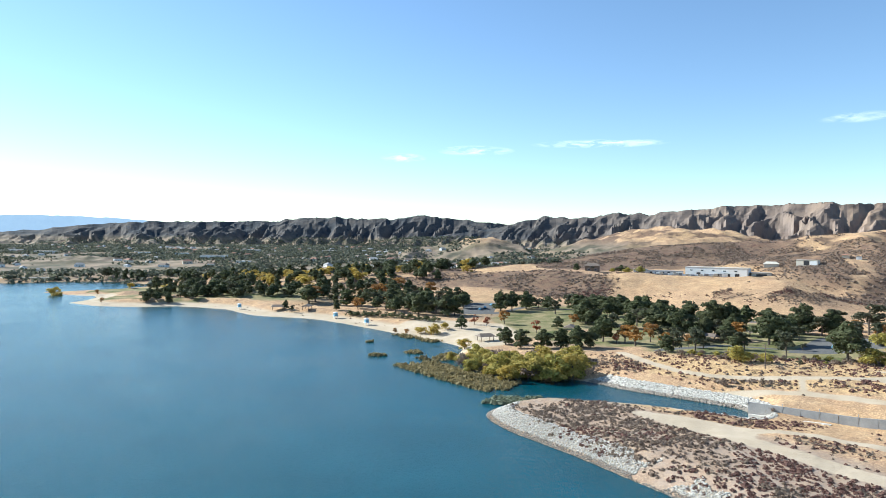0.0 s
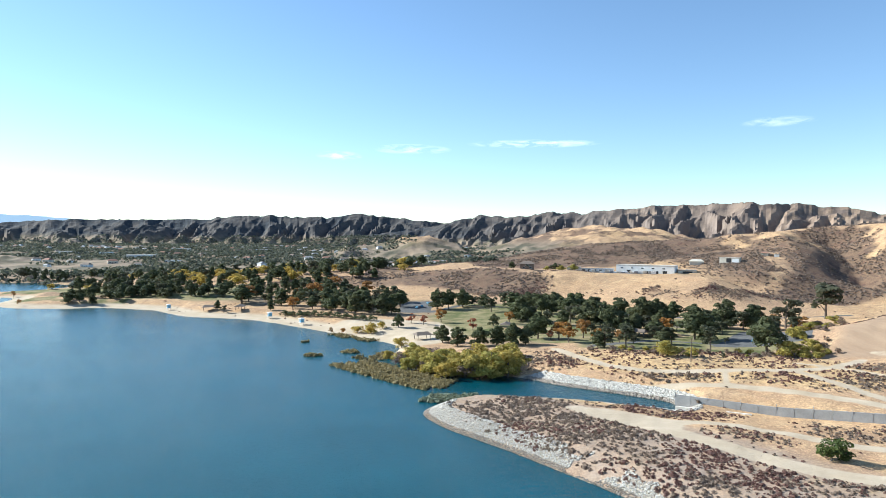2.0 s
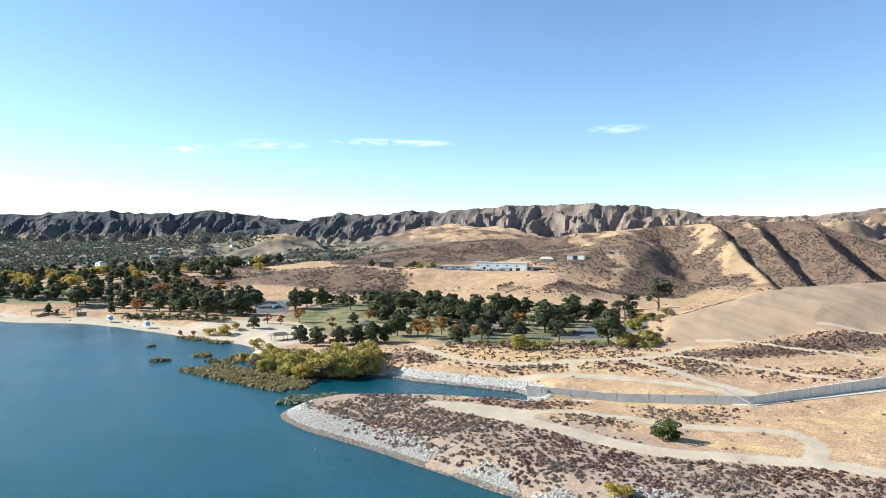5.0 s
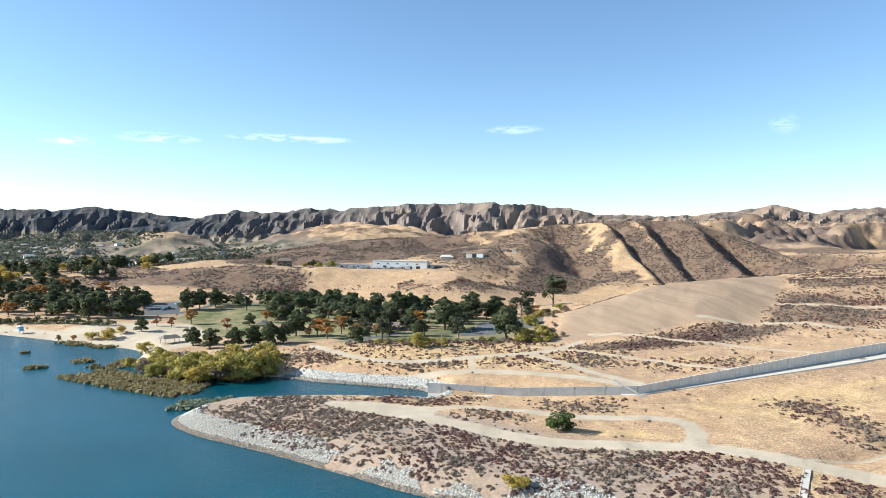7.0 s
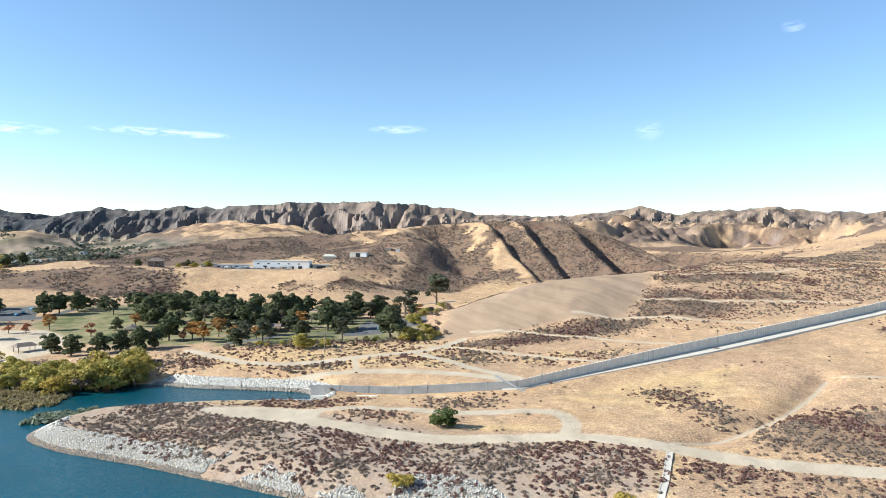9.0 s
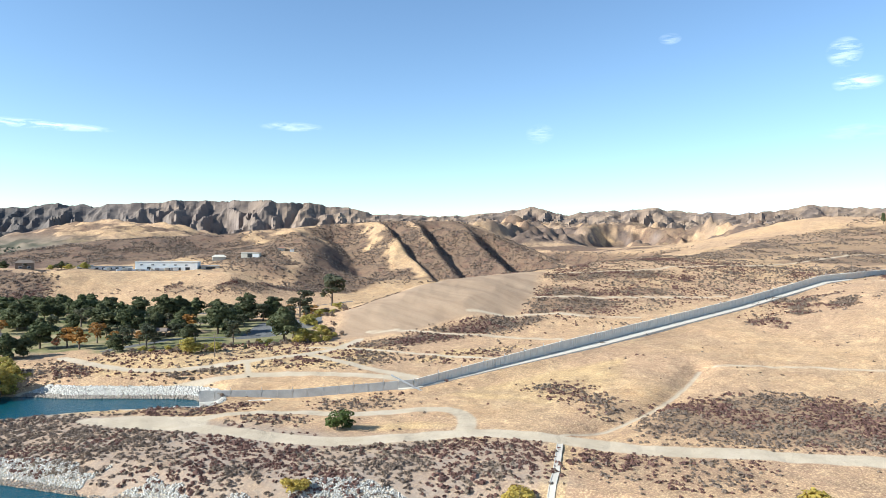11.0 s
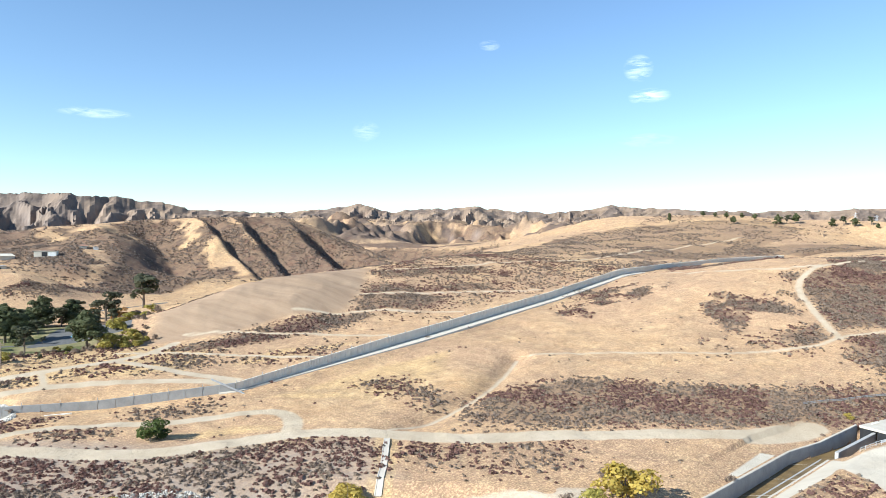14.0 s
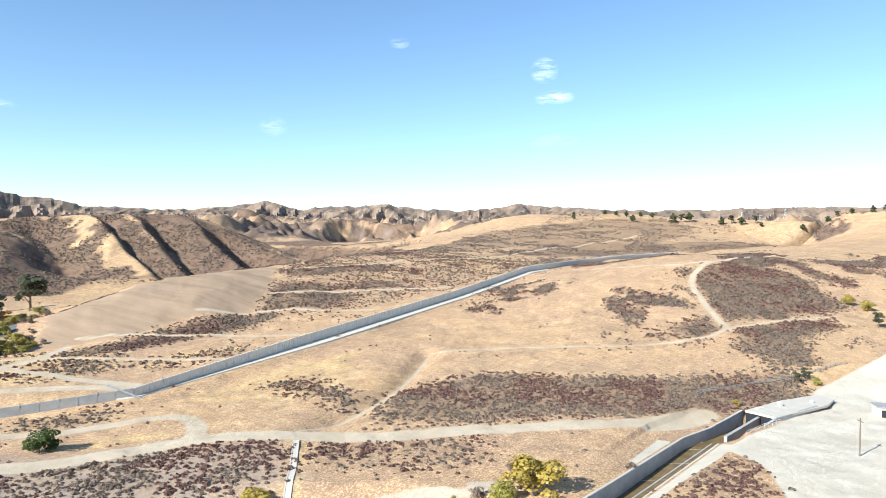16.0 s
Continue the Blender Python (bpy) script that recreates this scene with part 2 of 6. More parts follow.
def water_material():
    k = Mat("lagoon_water")
    w1 = k.noise(0.55, 7, 0.72, distort=0.4)
    w2 = k.noise(0.03, 3, 0.5)
    w3 = k.noise(0.012, 4, 0.6, distort=1.0)
    k.bump(k.math("ADD", w1, k.math("MULTIPLY", k.noise(2.6, 4, 0.6), 0.35)), 0.5, 0.4)
    col = k.mix(k.map(w2, 0.35, 0.65), (0.0025, 0.052, 0.070), (0.003, 0.063, 0.086))
    return k.done(col, k.map(w3, 0.3, 0.7, 0.12, 0.22), IOR=1.33, Specular_IOR_Level=0.5)


M_GROUND, M_WATER = ground_material(), water_material()


# ---- noise, lines and areas in plan, on whole arrays ----
def vnoise(x, y, seed=0):
    """Smooth value noise in 0..1."""
    xi, yi = np.floor(x), np.floor(y)
    u, v = x - xi, y - yi
    u, v = u * u * u * (u * (u * 6 - 15) + 10), v * v * v * (v * (v * 6 - 15) + 10)
    xi, yi = xi.astype(np.int64), yi.astype(np.int64)

    def rnd(a, b):
        h = (a * 374761393 + b * 668265263 + seed * 974634777) & 0xFFFFFFFF
        h = ((h ^ (h >> 13)) * 1274126177) & 0xFFFFFFFF
        return ((h ^ (h >> 16)) & 0xFFFF) / 65535.0
    p, q = rnd(xi, yi), rnd(xi + 1, yi)
    r, s = rnd(xi, yi + 1), rnd(xi + 1, yi + 1)
    return (p + (q - p) * u) * (1 - v) + (r + (s - r) * u) * v


def fbm(x, y, octaves=5, seed=0, gain=0.5):
    total, amp, norm = 0.0, 1.0, 0.0
    for o in range(octaves):
        total = total + amp * vnoise(x * 2 ** o + 17.3 * o, y * 2 ** o - 9.1 * o, seed + o)
        norm += amp
        amp *= gain
    return total / norm


def ridged(x, y, octaves=4, seed=0):
    """Sharp crests at 1, gullies at 0."""
    total, amp, norm = 0.0, 1.0, 0.0
    for o in range(octaves):
        total = total + amp * (1 - np.abs(2 * vnoise(x * 2 ** o + 5.7 * o, y * 2 ** o + 3.3 * o, seed + o) - 1))
        norm += amp
        amp *= 0.5
    return total / norm


def smooth(a, b, v):
    t = np.clip((v - a) / (b - a), 0, 1)
    return t * t * (3 - 2 * t)


def inside(poly, X, Y):
    r = np.zeros(X.shape, bool)
    for (x0, y0), (x1, y1) in zip(poly, poly[1:] + poly[:1]):
        if y0 != y1:
            r ^= ((y0 > Y) != (y1 > Y)) & (X < (x1 - x0) * (Y - y0) / (y1 - y0) + x0)
    return r


def line_dist(pts, X, Y, closed=False):
    """Distance to a line through plan points, and how far along it (0..1) the nearest point is."""
    best, along = np.full(X.shape, 1e9), np.zeros(X.shape)
    segs = list(zip(pts, pts[1:] + (pts[:1] if closed else [])))
    if not closed:
        segs = segs[:len(pts) - 1]
    for i, (p, q) in enumerate(segs):
        dx, dy = q[0] - p[0], q[1] - p[1]
        t = np.clip(((X - p[0]) * dx + (Y - p[1]) * dy) / (dx * dx + dy * dy), 0, 1)
        d = np.hypot(X - p[0] - t * dx, Y - p[1] - t * dy)
        nearer = d < best
        best, along = np.where(nearer, d, best), np.where(nearer, (i + t) / len(segs), along)
    return best, along


def curve(pts, n=6):
    """A smooth line through plan points."""
    out = []
    for i in range(len(pts) - 1):
        p0, p1, p2, p3 = (np.array(pts[max(0, min(len(pts) - 1, i + k))], float) for k in (-1, 0, 1, 2))
        for s in range(n):
            t = s / n
            out.append(tuple(0.5 * (2 * p1 + (p2 - p0) * t + (2 * p0 - 5 * p1 + 4 * p2 - p3) * t * t + (3 * p1 - p0 - 3 * p2 + p3) * t ** 3)))
    return out + [tuple(float(v) for v in pts[-1])]


# ---- the plan: shore, roads and zones ----
SPIT_SHORE = [(20, 223), (15, 215), (14, 207), (19, 194), (26, 183), (34, 171), (41, 159), (48, 147), (54, 136), (62, 125),
              (76, 112), (98, 94), (113, 68), (119, 46), (121, 30)]
NEAR_SHORE = [(121, 30), (120, 0), (118, -60), (90, -200), (0, -400), (-500, -500), (-900, -200), (-900, 400), (-640, 720)]
FAR_SHORE = [(-640, 720), (-489, 751), (-449, 779), (-380, 790), (-320, 742), (-306, 700), (-332, 672), (-372, 652), (-378, 641),
             (-331, 612), (-309, 603), (-300, 570), (-302, 545), (-291, 538), (-268, 522), (-229, 518), (-205, 525), (-161, 505)]
BEACH_SHORE = [(-161, 505), (-129, 468), (-88, 452), (-49, 413), (-30, 390), (-14, 370), (1, 356), (10, 338), (6, 318)]
COVE_SHORE = [(6, 318), (8, 300), (14, 282), (28, 272), (44, 268), (56, 262), (66, 249), (82, 235), (98, 219), (92, 206)]
SPIT_NORTH = [(92, 206), (84, 211), (68, 220), (52, 225), (34, 230), (20, 223)]
SHORE = curve(SPIT_SHORE, 4)[:-1] + NEAR_SHORE[:-1] + curve(FAR_SHORE, 3)[:-1] + curve(BEACH_SHORE, 4)[:-1] + curve(COVE_SHORE, 4)[:-1] + curve(SPIT_NORTH, 3)[:-1]

MAIN_ROAD = curve([(60, 201), (66, 189), (74, 177), (85, 157), (96, 141), (110, 131), (122, 124), (131, 116), (138, 104), (149, 82), (164, 64), (178, 44), (190, 26), (203, 15), (213, 10)])
LOOP_ROAD = curve([(72, 180), (90, 182), (106, 171), (116, 158), (129, 150), (138, 142), (136, 131), (126, 122)])
LOW_TRACK = curve([(57, 262), (67, 251), (76, 243), (92, 232), (119, 221), (136, 206), (150, 190), (156, 178)])
UP_TRACK = curve([(78, 296), (84, 268), (98, 247), (128, 238), (150, 234), (173, 240), (190, 252)])
DIAG_TRACK = curve([(150, 233), (153, 212), (156, 195), (160, 180)])
LINK_TRACK = curve([(118, 221), (122, 229), (126, 238)])
BENCH_TRACK = curve([(160, 248), (171, 234), (180, 214), (188, 195), (199, 176)])
TERRACE_TRACK = curve([(200, 258), (209, 246), (219, 227), (233, 205), (245, 178)])
UPPER_TRACK = curve([(250, 240), (260, 230), (278, 213), (293, 195), (306, 176)])
HIGH_TRACK = curve([(296, 236), (326, 217), (360, 192), (387, 168)])
CREST_ROAD = curve([(352, 262), (440, 226), (560, 192), (700, 176), (860, 120)])
SLOPE_TRACK = curve([(242, 108), (258, 85), (268, 65), (278, 44), (293, 24), (307, 12), (323, 3), (349, -20), (368, -40)], 3)
GULLY_PATH = curve([(138, 104), (158, 101), (175, 101), (192, 102), (214, 106), (238, 112)])
CREST_TRACK = curve([(316, 6), (340, 14), (392, 27), (430, 22), (453, 9)], 3)
BROW_TRACK = curve([(427, 104), (424, 68), (428, 36), (453, 9), (520, -20)], 3)
DRAIN = [(136, 99), (121, 89), (111, 83)]
WALL_LINE = [(95, 210), (122, 189), (149, 168), (250, 157), (350, 146), (445, 136), (514, 127), (632, 100), (747, 65), (949, -50), (1043, -117)]
WALL_BASE = [0.6, 3.0, 5.5, 13.5, 21.9, 31.8, 33.6, 37.4, 39.3, 47.0, 53.0]     # ground height along it

CHANNEL_N = [(108, 35), (147, 24.7), (189, 14.4), (202, 8.5), (222, 0.2)]       # foot of the outlet channel's north wall
NORTH_TOPS = (4.2, 3.6, 2.9, 2.9, 4.3)
CHANNEL_S = [(110, 29), (150, 18.2), (195.8, 5.8)]                              # its low south kerb
GATE_S = [(196, 0.5), (214.8, -8.5), (236, -20.6)]                              # south wall of the gate bays
DECK = [(220.3, -0.6), (238.5, -10.5), (253, -21.8), (248.5, -26.5), (238.9, -23.9), (215.2, -8.6)]
CHANNEL_BED = CHANNEL_N + [(224, -6), (216, -8.4), (196.5, 1)] + CHANNEL_S[::-1]


# ---- landforms: lines of ground height (x, y, z) ----
LOW_GROUND = [(20, 205, 3), (60, 185, 4), (90, 165, 4.5), (110, 135, 4.5), (130, 112, 5), (150, 85, 5), (185, 30, 5), (210, 10, 4.6), (230, 3, 5), (205, -14, 3.0), (226, -25, 3.3), (182, -12, 3.3), (246, -30, 3.4), (262, -30, 3.9), (300, -50, 9), (100, 60, 3), (115, 30, 3)]
WALL_FOOT = [(98, 205, 3.2), (122, 186, 3.6), (149, 165, 4.6), (200, 160, 8), (250, 155, 12.5), (300, 150, 16.8), (350, 144, 21), (400, 139, 26), (445, 134, 31)]
NORTH_BANK = [(62, 262, 4), (78, 250, 4.5), (106, 234, 5), (140, 206, 6), (70, 292, 5.5), (110, 262, 7.5), (140, 245, 8), (175, 215, 8)]
PARK = [(40, 420, 4), (120, 330, 6), (120, 440, 6), (200, 380, 6), (230, 330, 7), (172, 289, 6.5), (20, 340, 3), (60, 500, 6), (0, 480, 5)]
BEACH = [(-120, 510, 4), (-200, 570, 5), (-300, 590, 2.5), (-340, 630, 2), (-40, 440, 4), (-100, 600, 9), (-220, 700, 8)]
BLUFF_FOOT = [(-20, 600, 8), (80, 545, 7), (139, 520, 7), (200, 445, 7), (266, 440, 8), (330, 460, 8)]
BLUFF_TOP = [(-60, 690, 18), (40, 650, 21), (110, 615, 26), (145, 565, 25), (190, 556, 24.5), (243, 545, 24.5), (255, 500, 25), (310, 530, 26)]
BENCH = [(200, 600, 24), (255, 590, 24.5), (150, 640, 25), (315, 588, 35.5), (300, 640, 36), (360, 600, 44)]
SCRUB_HILL = [(113, 691, 27), (164, 742, 38), (221, 769, 44), (285, 769, 51), (315, 735, 48), (330, 690, 38), (250, 920, 25), (100, 860, 18)]
GULLY_CREST = [(382, 725, 59), (433, 720, 65), (475, 705, 69), (534, 674, 74), (580, 640, 76), (619, 612, 77), (636, 570, 62), (641, 527, 46), (638, 449, 24)]
GULLY_FOOT = [(298, 521, 15), (347, 489, 8), (379, 478, 9), (444, 461, 13), (530, 420, 16), (600, 400, 20), (560, 860, 40), (760, 700, 40), (800, 500, 30)]
NOSE_CREST = [(193, 268, 8), (217, 287, 19), (257, 293, 26.5), (299, 295, 30), (359, 280, 34), (433, 255, 40), (520, 300, 40)]
NOSE_FOOT = [(190, 235, 9), (215, 228, 10.5), (260, 212, 14), (320, 203, 20), (400, 190, 27), (215, 330, 8), (240, 350, 8), (320, 375, 10), (420, 375, 13), (520, 360, 18)]
TREED_CREST = [(648, 313, 45), (791, 310, 54), (897, 314, 66), (971, 342, 85), (987, 294, 90), (1016, 166, 92), (1030, 85, 84), (1030, 14, 83), (1028, -56, 84), (1023, -120, 87), (1016, -165, 93)]
UPPER_GROUND = [(514, 125, 33), (632, 98, 37), (747, 63, 39), (949, -52, 47), (1043, -119, 53), (540, 190, 37), (650, 200, 45), (800, 170, 55), (900, 60, 60)]
BROW = [(427, 105, 34.5), (432, 84, 37), (438, 44, 42), (450, 12, 45), (450, -4, 43), (418, -45, 27), (395, -64, 22), (559, -31, 47), (636, -68, 52), (700, -115, 57)]
SLOPE = [(240, 90, 9.5), (300, 85, 16), (360, 80, 25), (260, 40, 10), (330, 20, 20), (300, -20, 12)]
SOUTH = [(230, -60, 5), (200, -90, 5), (300, -130, 9), (150, -120, 4), (500, -180, 35), (800, -300, 60)]
VALLEY = [(-400, 860, 5), (-560, 1000, 7), (0, 1000, 12), (-200, 860, 8), (-750, 900, 6), (300, 1100, 22), (700, 1050, 40), (1000, 700, 45), (1100, 500, 50)]
FORMS = np.array(LOW_GROUND + WALL_FOOT + NORTH_BANK + PARK + BEACH + BLUFF_FOOT + BLUFF_TOP + BENCH + SCRUB_HILL + GULLY_CREST + GULLY_FOOT
                 + NOSE_CREST + NOSE_FOOT + TREED_CREST + UPPER_GROUND + BROW + SLOPE + SOUTH + VALLEY, float)
ROUND = 14.0        # metres over which the lines are rounded off
_k = np.sqrt((FORMS[:, None, 0] - FORMS[None, :, 0]) ** 2 + (FORMS[:, None, 1] - FORMS[None, :, 1]) ** 2 + ROUND ** 2)
_w = np.linalg.solve(_k - 1.2 * np.eye(len(FORMS)), FORMS[:, 2] - 20)

# far ranges: bearing and crest height
WEST_RANGE = [(60, 40), (40, 40), (33, 52), (28.5, 85), (24, 108), (19, 113), (16, 116), (11.5, 134), (8.7, 144), (4.5, 133), (1.9, 155), (-0.7, 146), (-4.1, 121), (-7, 110), (-12, 90), (-20, 50), (-26, 10)]
CLIFF_RANGE = [(9, 10), (0, 60), (-5, 100), (-8.5, 147), (-12, 140), (-14.2, 165), (-16.9, 155), (-21.1, 182), (-24.7, 195), (-28.5, 198), (-33, 192), (-36, 178), (-38, 150), (-41, 146), (-45, 140), (-52, 90), (-60, 20)]
NORTH_RANGE = [(-22, 10), (-32, 80), (-38, 135), (-41, 146), (-45, 156), (-48, 172), (-51.5, 198), (-54, 166), (-57, 182), (-61, 190), (-65, 172), (-66.8, 170), (-68, 172), (-72.4, 206), (-75, 198), (-79.5, 176), (-85, 175), (-89, 184), (-93, 196), (-97, 188), (-110, 170)]
LIGHT_HILLS = [(70, 1500, 60, 150), (480, 1430, 82, 260)]


# spurs of the dark ridge, from its crest to its foot: reach of the gentle and of the steep side
SPURS = [(((619, 612), (496, 404)), 34, 84), (((567, 653), (453, 438)), 32, 66), (((529, 678), (429, 447)), 28, 66), (((440, 725), (330, 480)), 60, 90)]


def spur_depth(X, Y):
    """0 on the spurs' crests, down to -1 in the gullies between them."""
    deep = np.full(X.shape, -1.0)
    for line, left, right in SPURS:
        (x0, y0), (x1, y1) = line
        ln = math.hypot(x1 - x0, y1 - y0)
        u = ((X - x0) * (x1 - x0) + (Y - y0) * (y1 - y0)) / ln
        d = ((X - x0) * (y0 - y1) + (Y - y0) * (x1 - x0)) / ln + 9 * (fbm(u / 40, X * 0 + x0, 3, 71) - 0.5)
        deep = np.maximum(deep, np.where(d > 0, -d / left, d / right))
    return deep


RANGES = ((WEST_RANGE, 3300, 620, 900, 11), (CLIFF_RANGE, 3000, 640, 900, 23), (NORTH_RANGE, 3200, 1000, 900, 37))


def range_spurs(X, Y, r, az, dist, seed):
    """Metres along a range and behind its crest, and its spurs (1) and gullies (0) at two sizes."""
    u = np.radians(az) * dist
    d = r - dist - 260 * (fbm(az / 5.0 + 40, r * 0, 3, seed) - 0.5)
    warp = 110 * (fbm(X / 230, Y / 230, 4, seed + 5) - 0.5) + 0.2 * d
    return u, d, ridged((u + warp) / 64, d / 300, 2, seed), ridged((u + 0.6 * warp) / 36, d / 120, 2, seed + 9)


def far_ground(X, Y):
    r, az = np.hypot(X, Y), np.degrees(np.arctan2(-X, Y))
    east = smooth(-18, -42, az)
    z = 11 + np.clip(r - 1000, 0, None) * (0.004 + 0.018 * east) + 34 * east
    bend = 130 * (fbm(X / 330, Y / 330, 3, 4) - 0.5)
    z = z + east * (105 * (ridged((X + bend) / 330, (Y - bend) / 330, 3, 3) - 0.60) + 52 * (ridged((X - bend) / 105, (Y + bend) / 105, 5, 14) - 0.6) + 24 * (ridged((X + Y + bend) / 60, (Y - X) / 60, 4, 19) - 0.6)) * smooth(1060, 1380, r)
    for x, y, h, w in LIGHT_HILLS:
        d = np.hypot(X - x, (Y - y) * 0.8) / w
        z = np.maximum(z, h - (h - 8) * (1 - np.exp(-d * d * 1.2)) + 38 * (ridged(X / 120, Y / 160, 4, 13) - 0.66))
    for line, dist, front, back, seed in RANGES:
        b, h = zip(*sorted(line))
        u, d, gul, fine = range_spurs(X, Y, r, az, dist, seed)
        crest = np.interp(az, b, h) + 9 + 17 * (ridged(u / 80, r * 0, 4, seed + 3) - 0.6)
        t = np.clip(1 - np.where(d < 0, -d / front, d / back), 0, 1)
        base = 14 + 30 * east
        cut = (0.64 * (1 - gul) + 0.16 * (1 - fine)) * np.clip(3.7 * t * (1 - t) + 0.05, 0, 1)
        up = base + (crest - base) * (t ** 0.85 - cut)
        up = up + 7 * (fbm(u / 60, d / 120, 4, seed + 2) - 0.5) * t
        z = np.maximum(z, np.where(t > 0, up, -99))
    return z


def land(X, Y):
    """Height of the ground without the water's basin."""
    X, Y = np.asarray(X, float), np.asarray(Y, float)
    z = np.full(X.shape, 20.0)
    for (x, y, _), w in zip(FORMS, _w):
        z += w * np.sqrt((X - x) ** 2 + (Y - y) ** 2 + ROUND ** 2)
    r = np.hypot(X, Y)
    # spurs and gullies down the face of the ridge
    gx, along = line_dist([(p[0], p[1]) for p in GULLY_CREST], X, Y)
    face = smooth(10, 40, gx) * smooth(230, 170, gx) * smooth(400, 440, Y) * smooth(335, 410, X) * smooth(8, 16, z) * smooth(790, 700, Y)
    deep = spur_depth(X, Y)
    z = z + face * (4 + (21 + 8 * fbm(X / 90, Y / 90, 2, 79)) * np.maximum(deep, -0.85) - 6 * (1 - ridged((X * 0.7 - Y * 0.7) / 38, gx / 160, 3, 77)))
    # the washed-out ravine beside the slope path
    rd, rs = line_dist(GULLY_PATH, X, Y)
    z = z - 2.2 * np.exp(-(rd / 4.5) ** 2) * smooth(0.02, 0.2, rs)
    hilly = smooth(8, 18, z)
    z = z + hilly * (5.0 * (fbm(X / 70, Y / 70, 5, 5) - 0.5) - 2.4 * (1 - ridged(X / 46, Y / 46, 4, 8)) + 0.9)
    z = z + (1.2 * (fbm(X / 28, Y / 28, 4, 6) - 0.5) + 0.5 * (fbm(X / 5, Y / 5, 3, 9) - 0.5)) * smooth(120, 160, r)
    blend = smooth(1040, 1300, r)
    far = blend > 0
    if far.any():
        zf = z.copy()
        zf[far] = far_ground(X[far], Y[far])
        z = z * (1 - blend) + zf * blend
    return z


def shore_exact(X, Y):
    """Metres to the waterline, positive on land."""
    d, _ = line_dist(SHORE, X, Y, True)
    return np.where(inside(SHORE, X, Y), -d, d)


_gx, _gy = np.meshgrid(np.arange(-1100, 1101, 10.0), np.arange(-620, 1101, 10.0), indexing="ij")
_gd = shore_exact(_gx, _gy)


def shore_dist(X, Y):
    """The same, rough where the shore is far."""
    i = np.clip(np.rint((X + 1100) / 10).astype(int), 0, _gd.shape[0] - 1)
    j = np.clip(np.rint((Y + 620) / 10).astype(int), 0, _gd.shape[1] - 1)
    out = _gd[i, j]
    fine = np.abs(out) < 65
    if fine.any():
        out[fine] = shore_exact(X[fine], Y[fine])
    return out


def ground_z(X, Y, sd=None):
    X, Y = np.asarray(X, float), np.asarray(Y, float)
    z = land(X, Y)
    near = np.hypot(X, Y) < 1100
    if sd is None:
        sd = np.full(X.shape, 500.0)
        sd[near] = shore_dist(X[near], Y[near])
    beach = smooth(330, 380, Y) + 0 * X
    rise = 0.42 - 0.34 * beach * smooth(60, 10, sd)
    bank = np.where(sd > 0, -0.15 + rise * sd, -0.15 + 0.3 * sd) + 0.25 * (fbm(X / 3, Y / 3, 3, 31) - 0.5)
    z = np.where(sd < 45, np.minimum(np.maximum(z, 0.6), np.maximum(bank, -6)), z)
    # levelled strip in front of the long wall
    wd, ws = line_dist(WALL_LINE, X, Y)
    base = np.interp(ws * (len(WALL_LINE) - 1), np.arange(len(WALL_LINE)), WALL_BASE)
    k = smooth(11, 4, wd) * smooth(0.04, 0.10, ws) * near
    z = z * (1 - k) + (base - 0.1) * k
    # the outlet channel's bed
    bed = inside(CHANNEL_BED, X, Y)
    z = np.where(bed, np.minimum(z, -0.6), z)
    kerb, _ = line_dist(CHANNEL_S, X, Y)
    z = np.where(~bed & (Y < 42 - 0.27 * (X - 90)) & (X < 200) & (kerb < 12), np.minimum(z, 0.5 + 0.42 * kerb), z)
    back, s = line_dist(CHANNEL_N, X, Y)
    z = np.where(~bed & (back < 9), np.minimum(z, np.interp(4 * s, range(5), NORTH_TOPS) - 0.45 + 0.15 * back), z)
    z = np.where(inside(DECK, X, Y), np.minimum(z, 3.9), z)
    return z


# ---- building helpers ----
def mesh_from(name, verts, faces, mat):
    me = bpy.data.meshes.new(name)
    me.from_pydata([tuple(v) for v in verts], [], [tuple(f) for f in faces])
    me.materials.append(mat)
    return me


def part(name, bm, material, parent=None, label=""):
    """One mesh object from a bmesh, under a thing or a part."""
    me = bpy.data.meshes.new(name)
    bm.to_mesh(me)
    bm.free()
    me.materials.append(material)
    ob = new(name, me)
    ob.parent = parent
    return tagged(ob, label)


# ---- the ground: one sheet from the shore to the horizon ----
def grid_faces(rows, cols, wrap):
    i, j = np.meshgrid(np.arange(rows - 1), np.arange(cols if wrap else cols - 1), indexing="ij")
    a = i * cols + j
    b = i * cols + (j + 1) % cols
    return np.stack([a, b, b + cols, a + cols], -1).reshape(-1, 4)


def sheet(name, V, F, mat):
    me = bpy.data.meshes.new(name)
    me.vertices.add(len(V))
    me.vertices.foreach_set("co", np.ascontiguousarray(V, np.float32).ravel())
    me.loops.add(F.size)
    me.loops.foreach_set("vertex_index", F.ravel().astype(np.int32))
    me.polygons.add(len(F))
    me.polygons.foreach_set("loop_start", np.arange(0, F.size, F.shape[1], dtype=np.int32))
    me.update(calc_edges=True)
    me.validate()
    me.materials.append(mat)
    return me


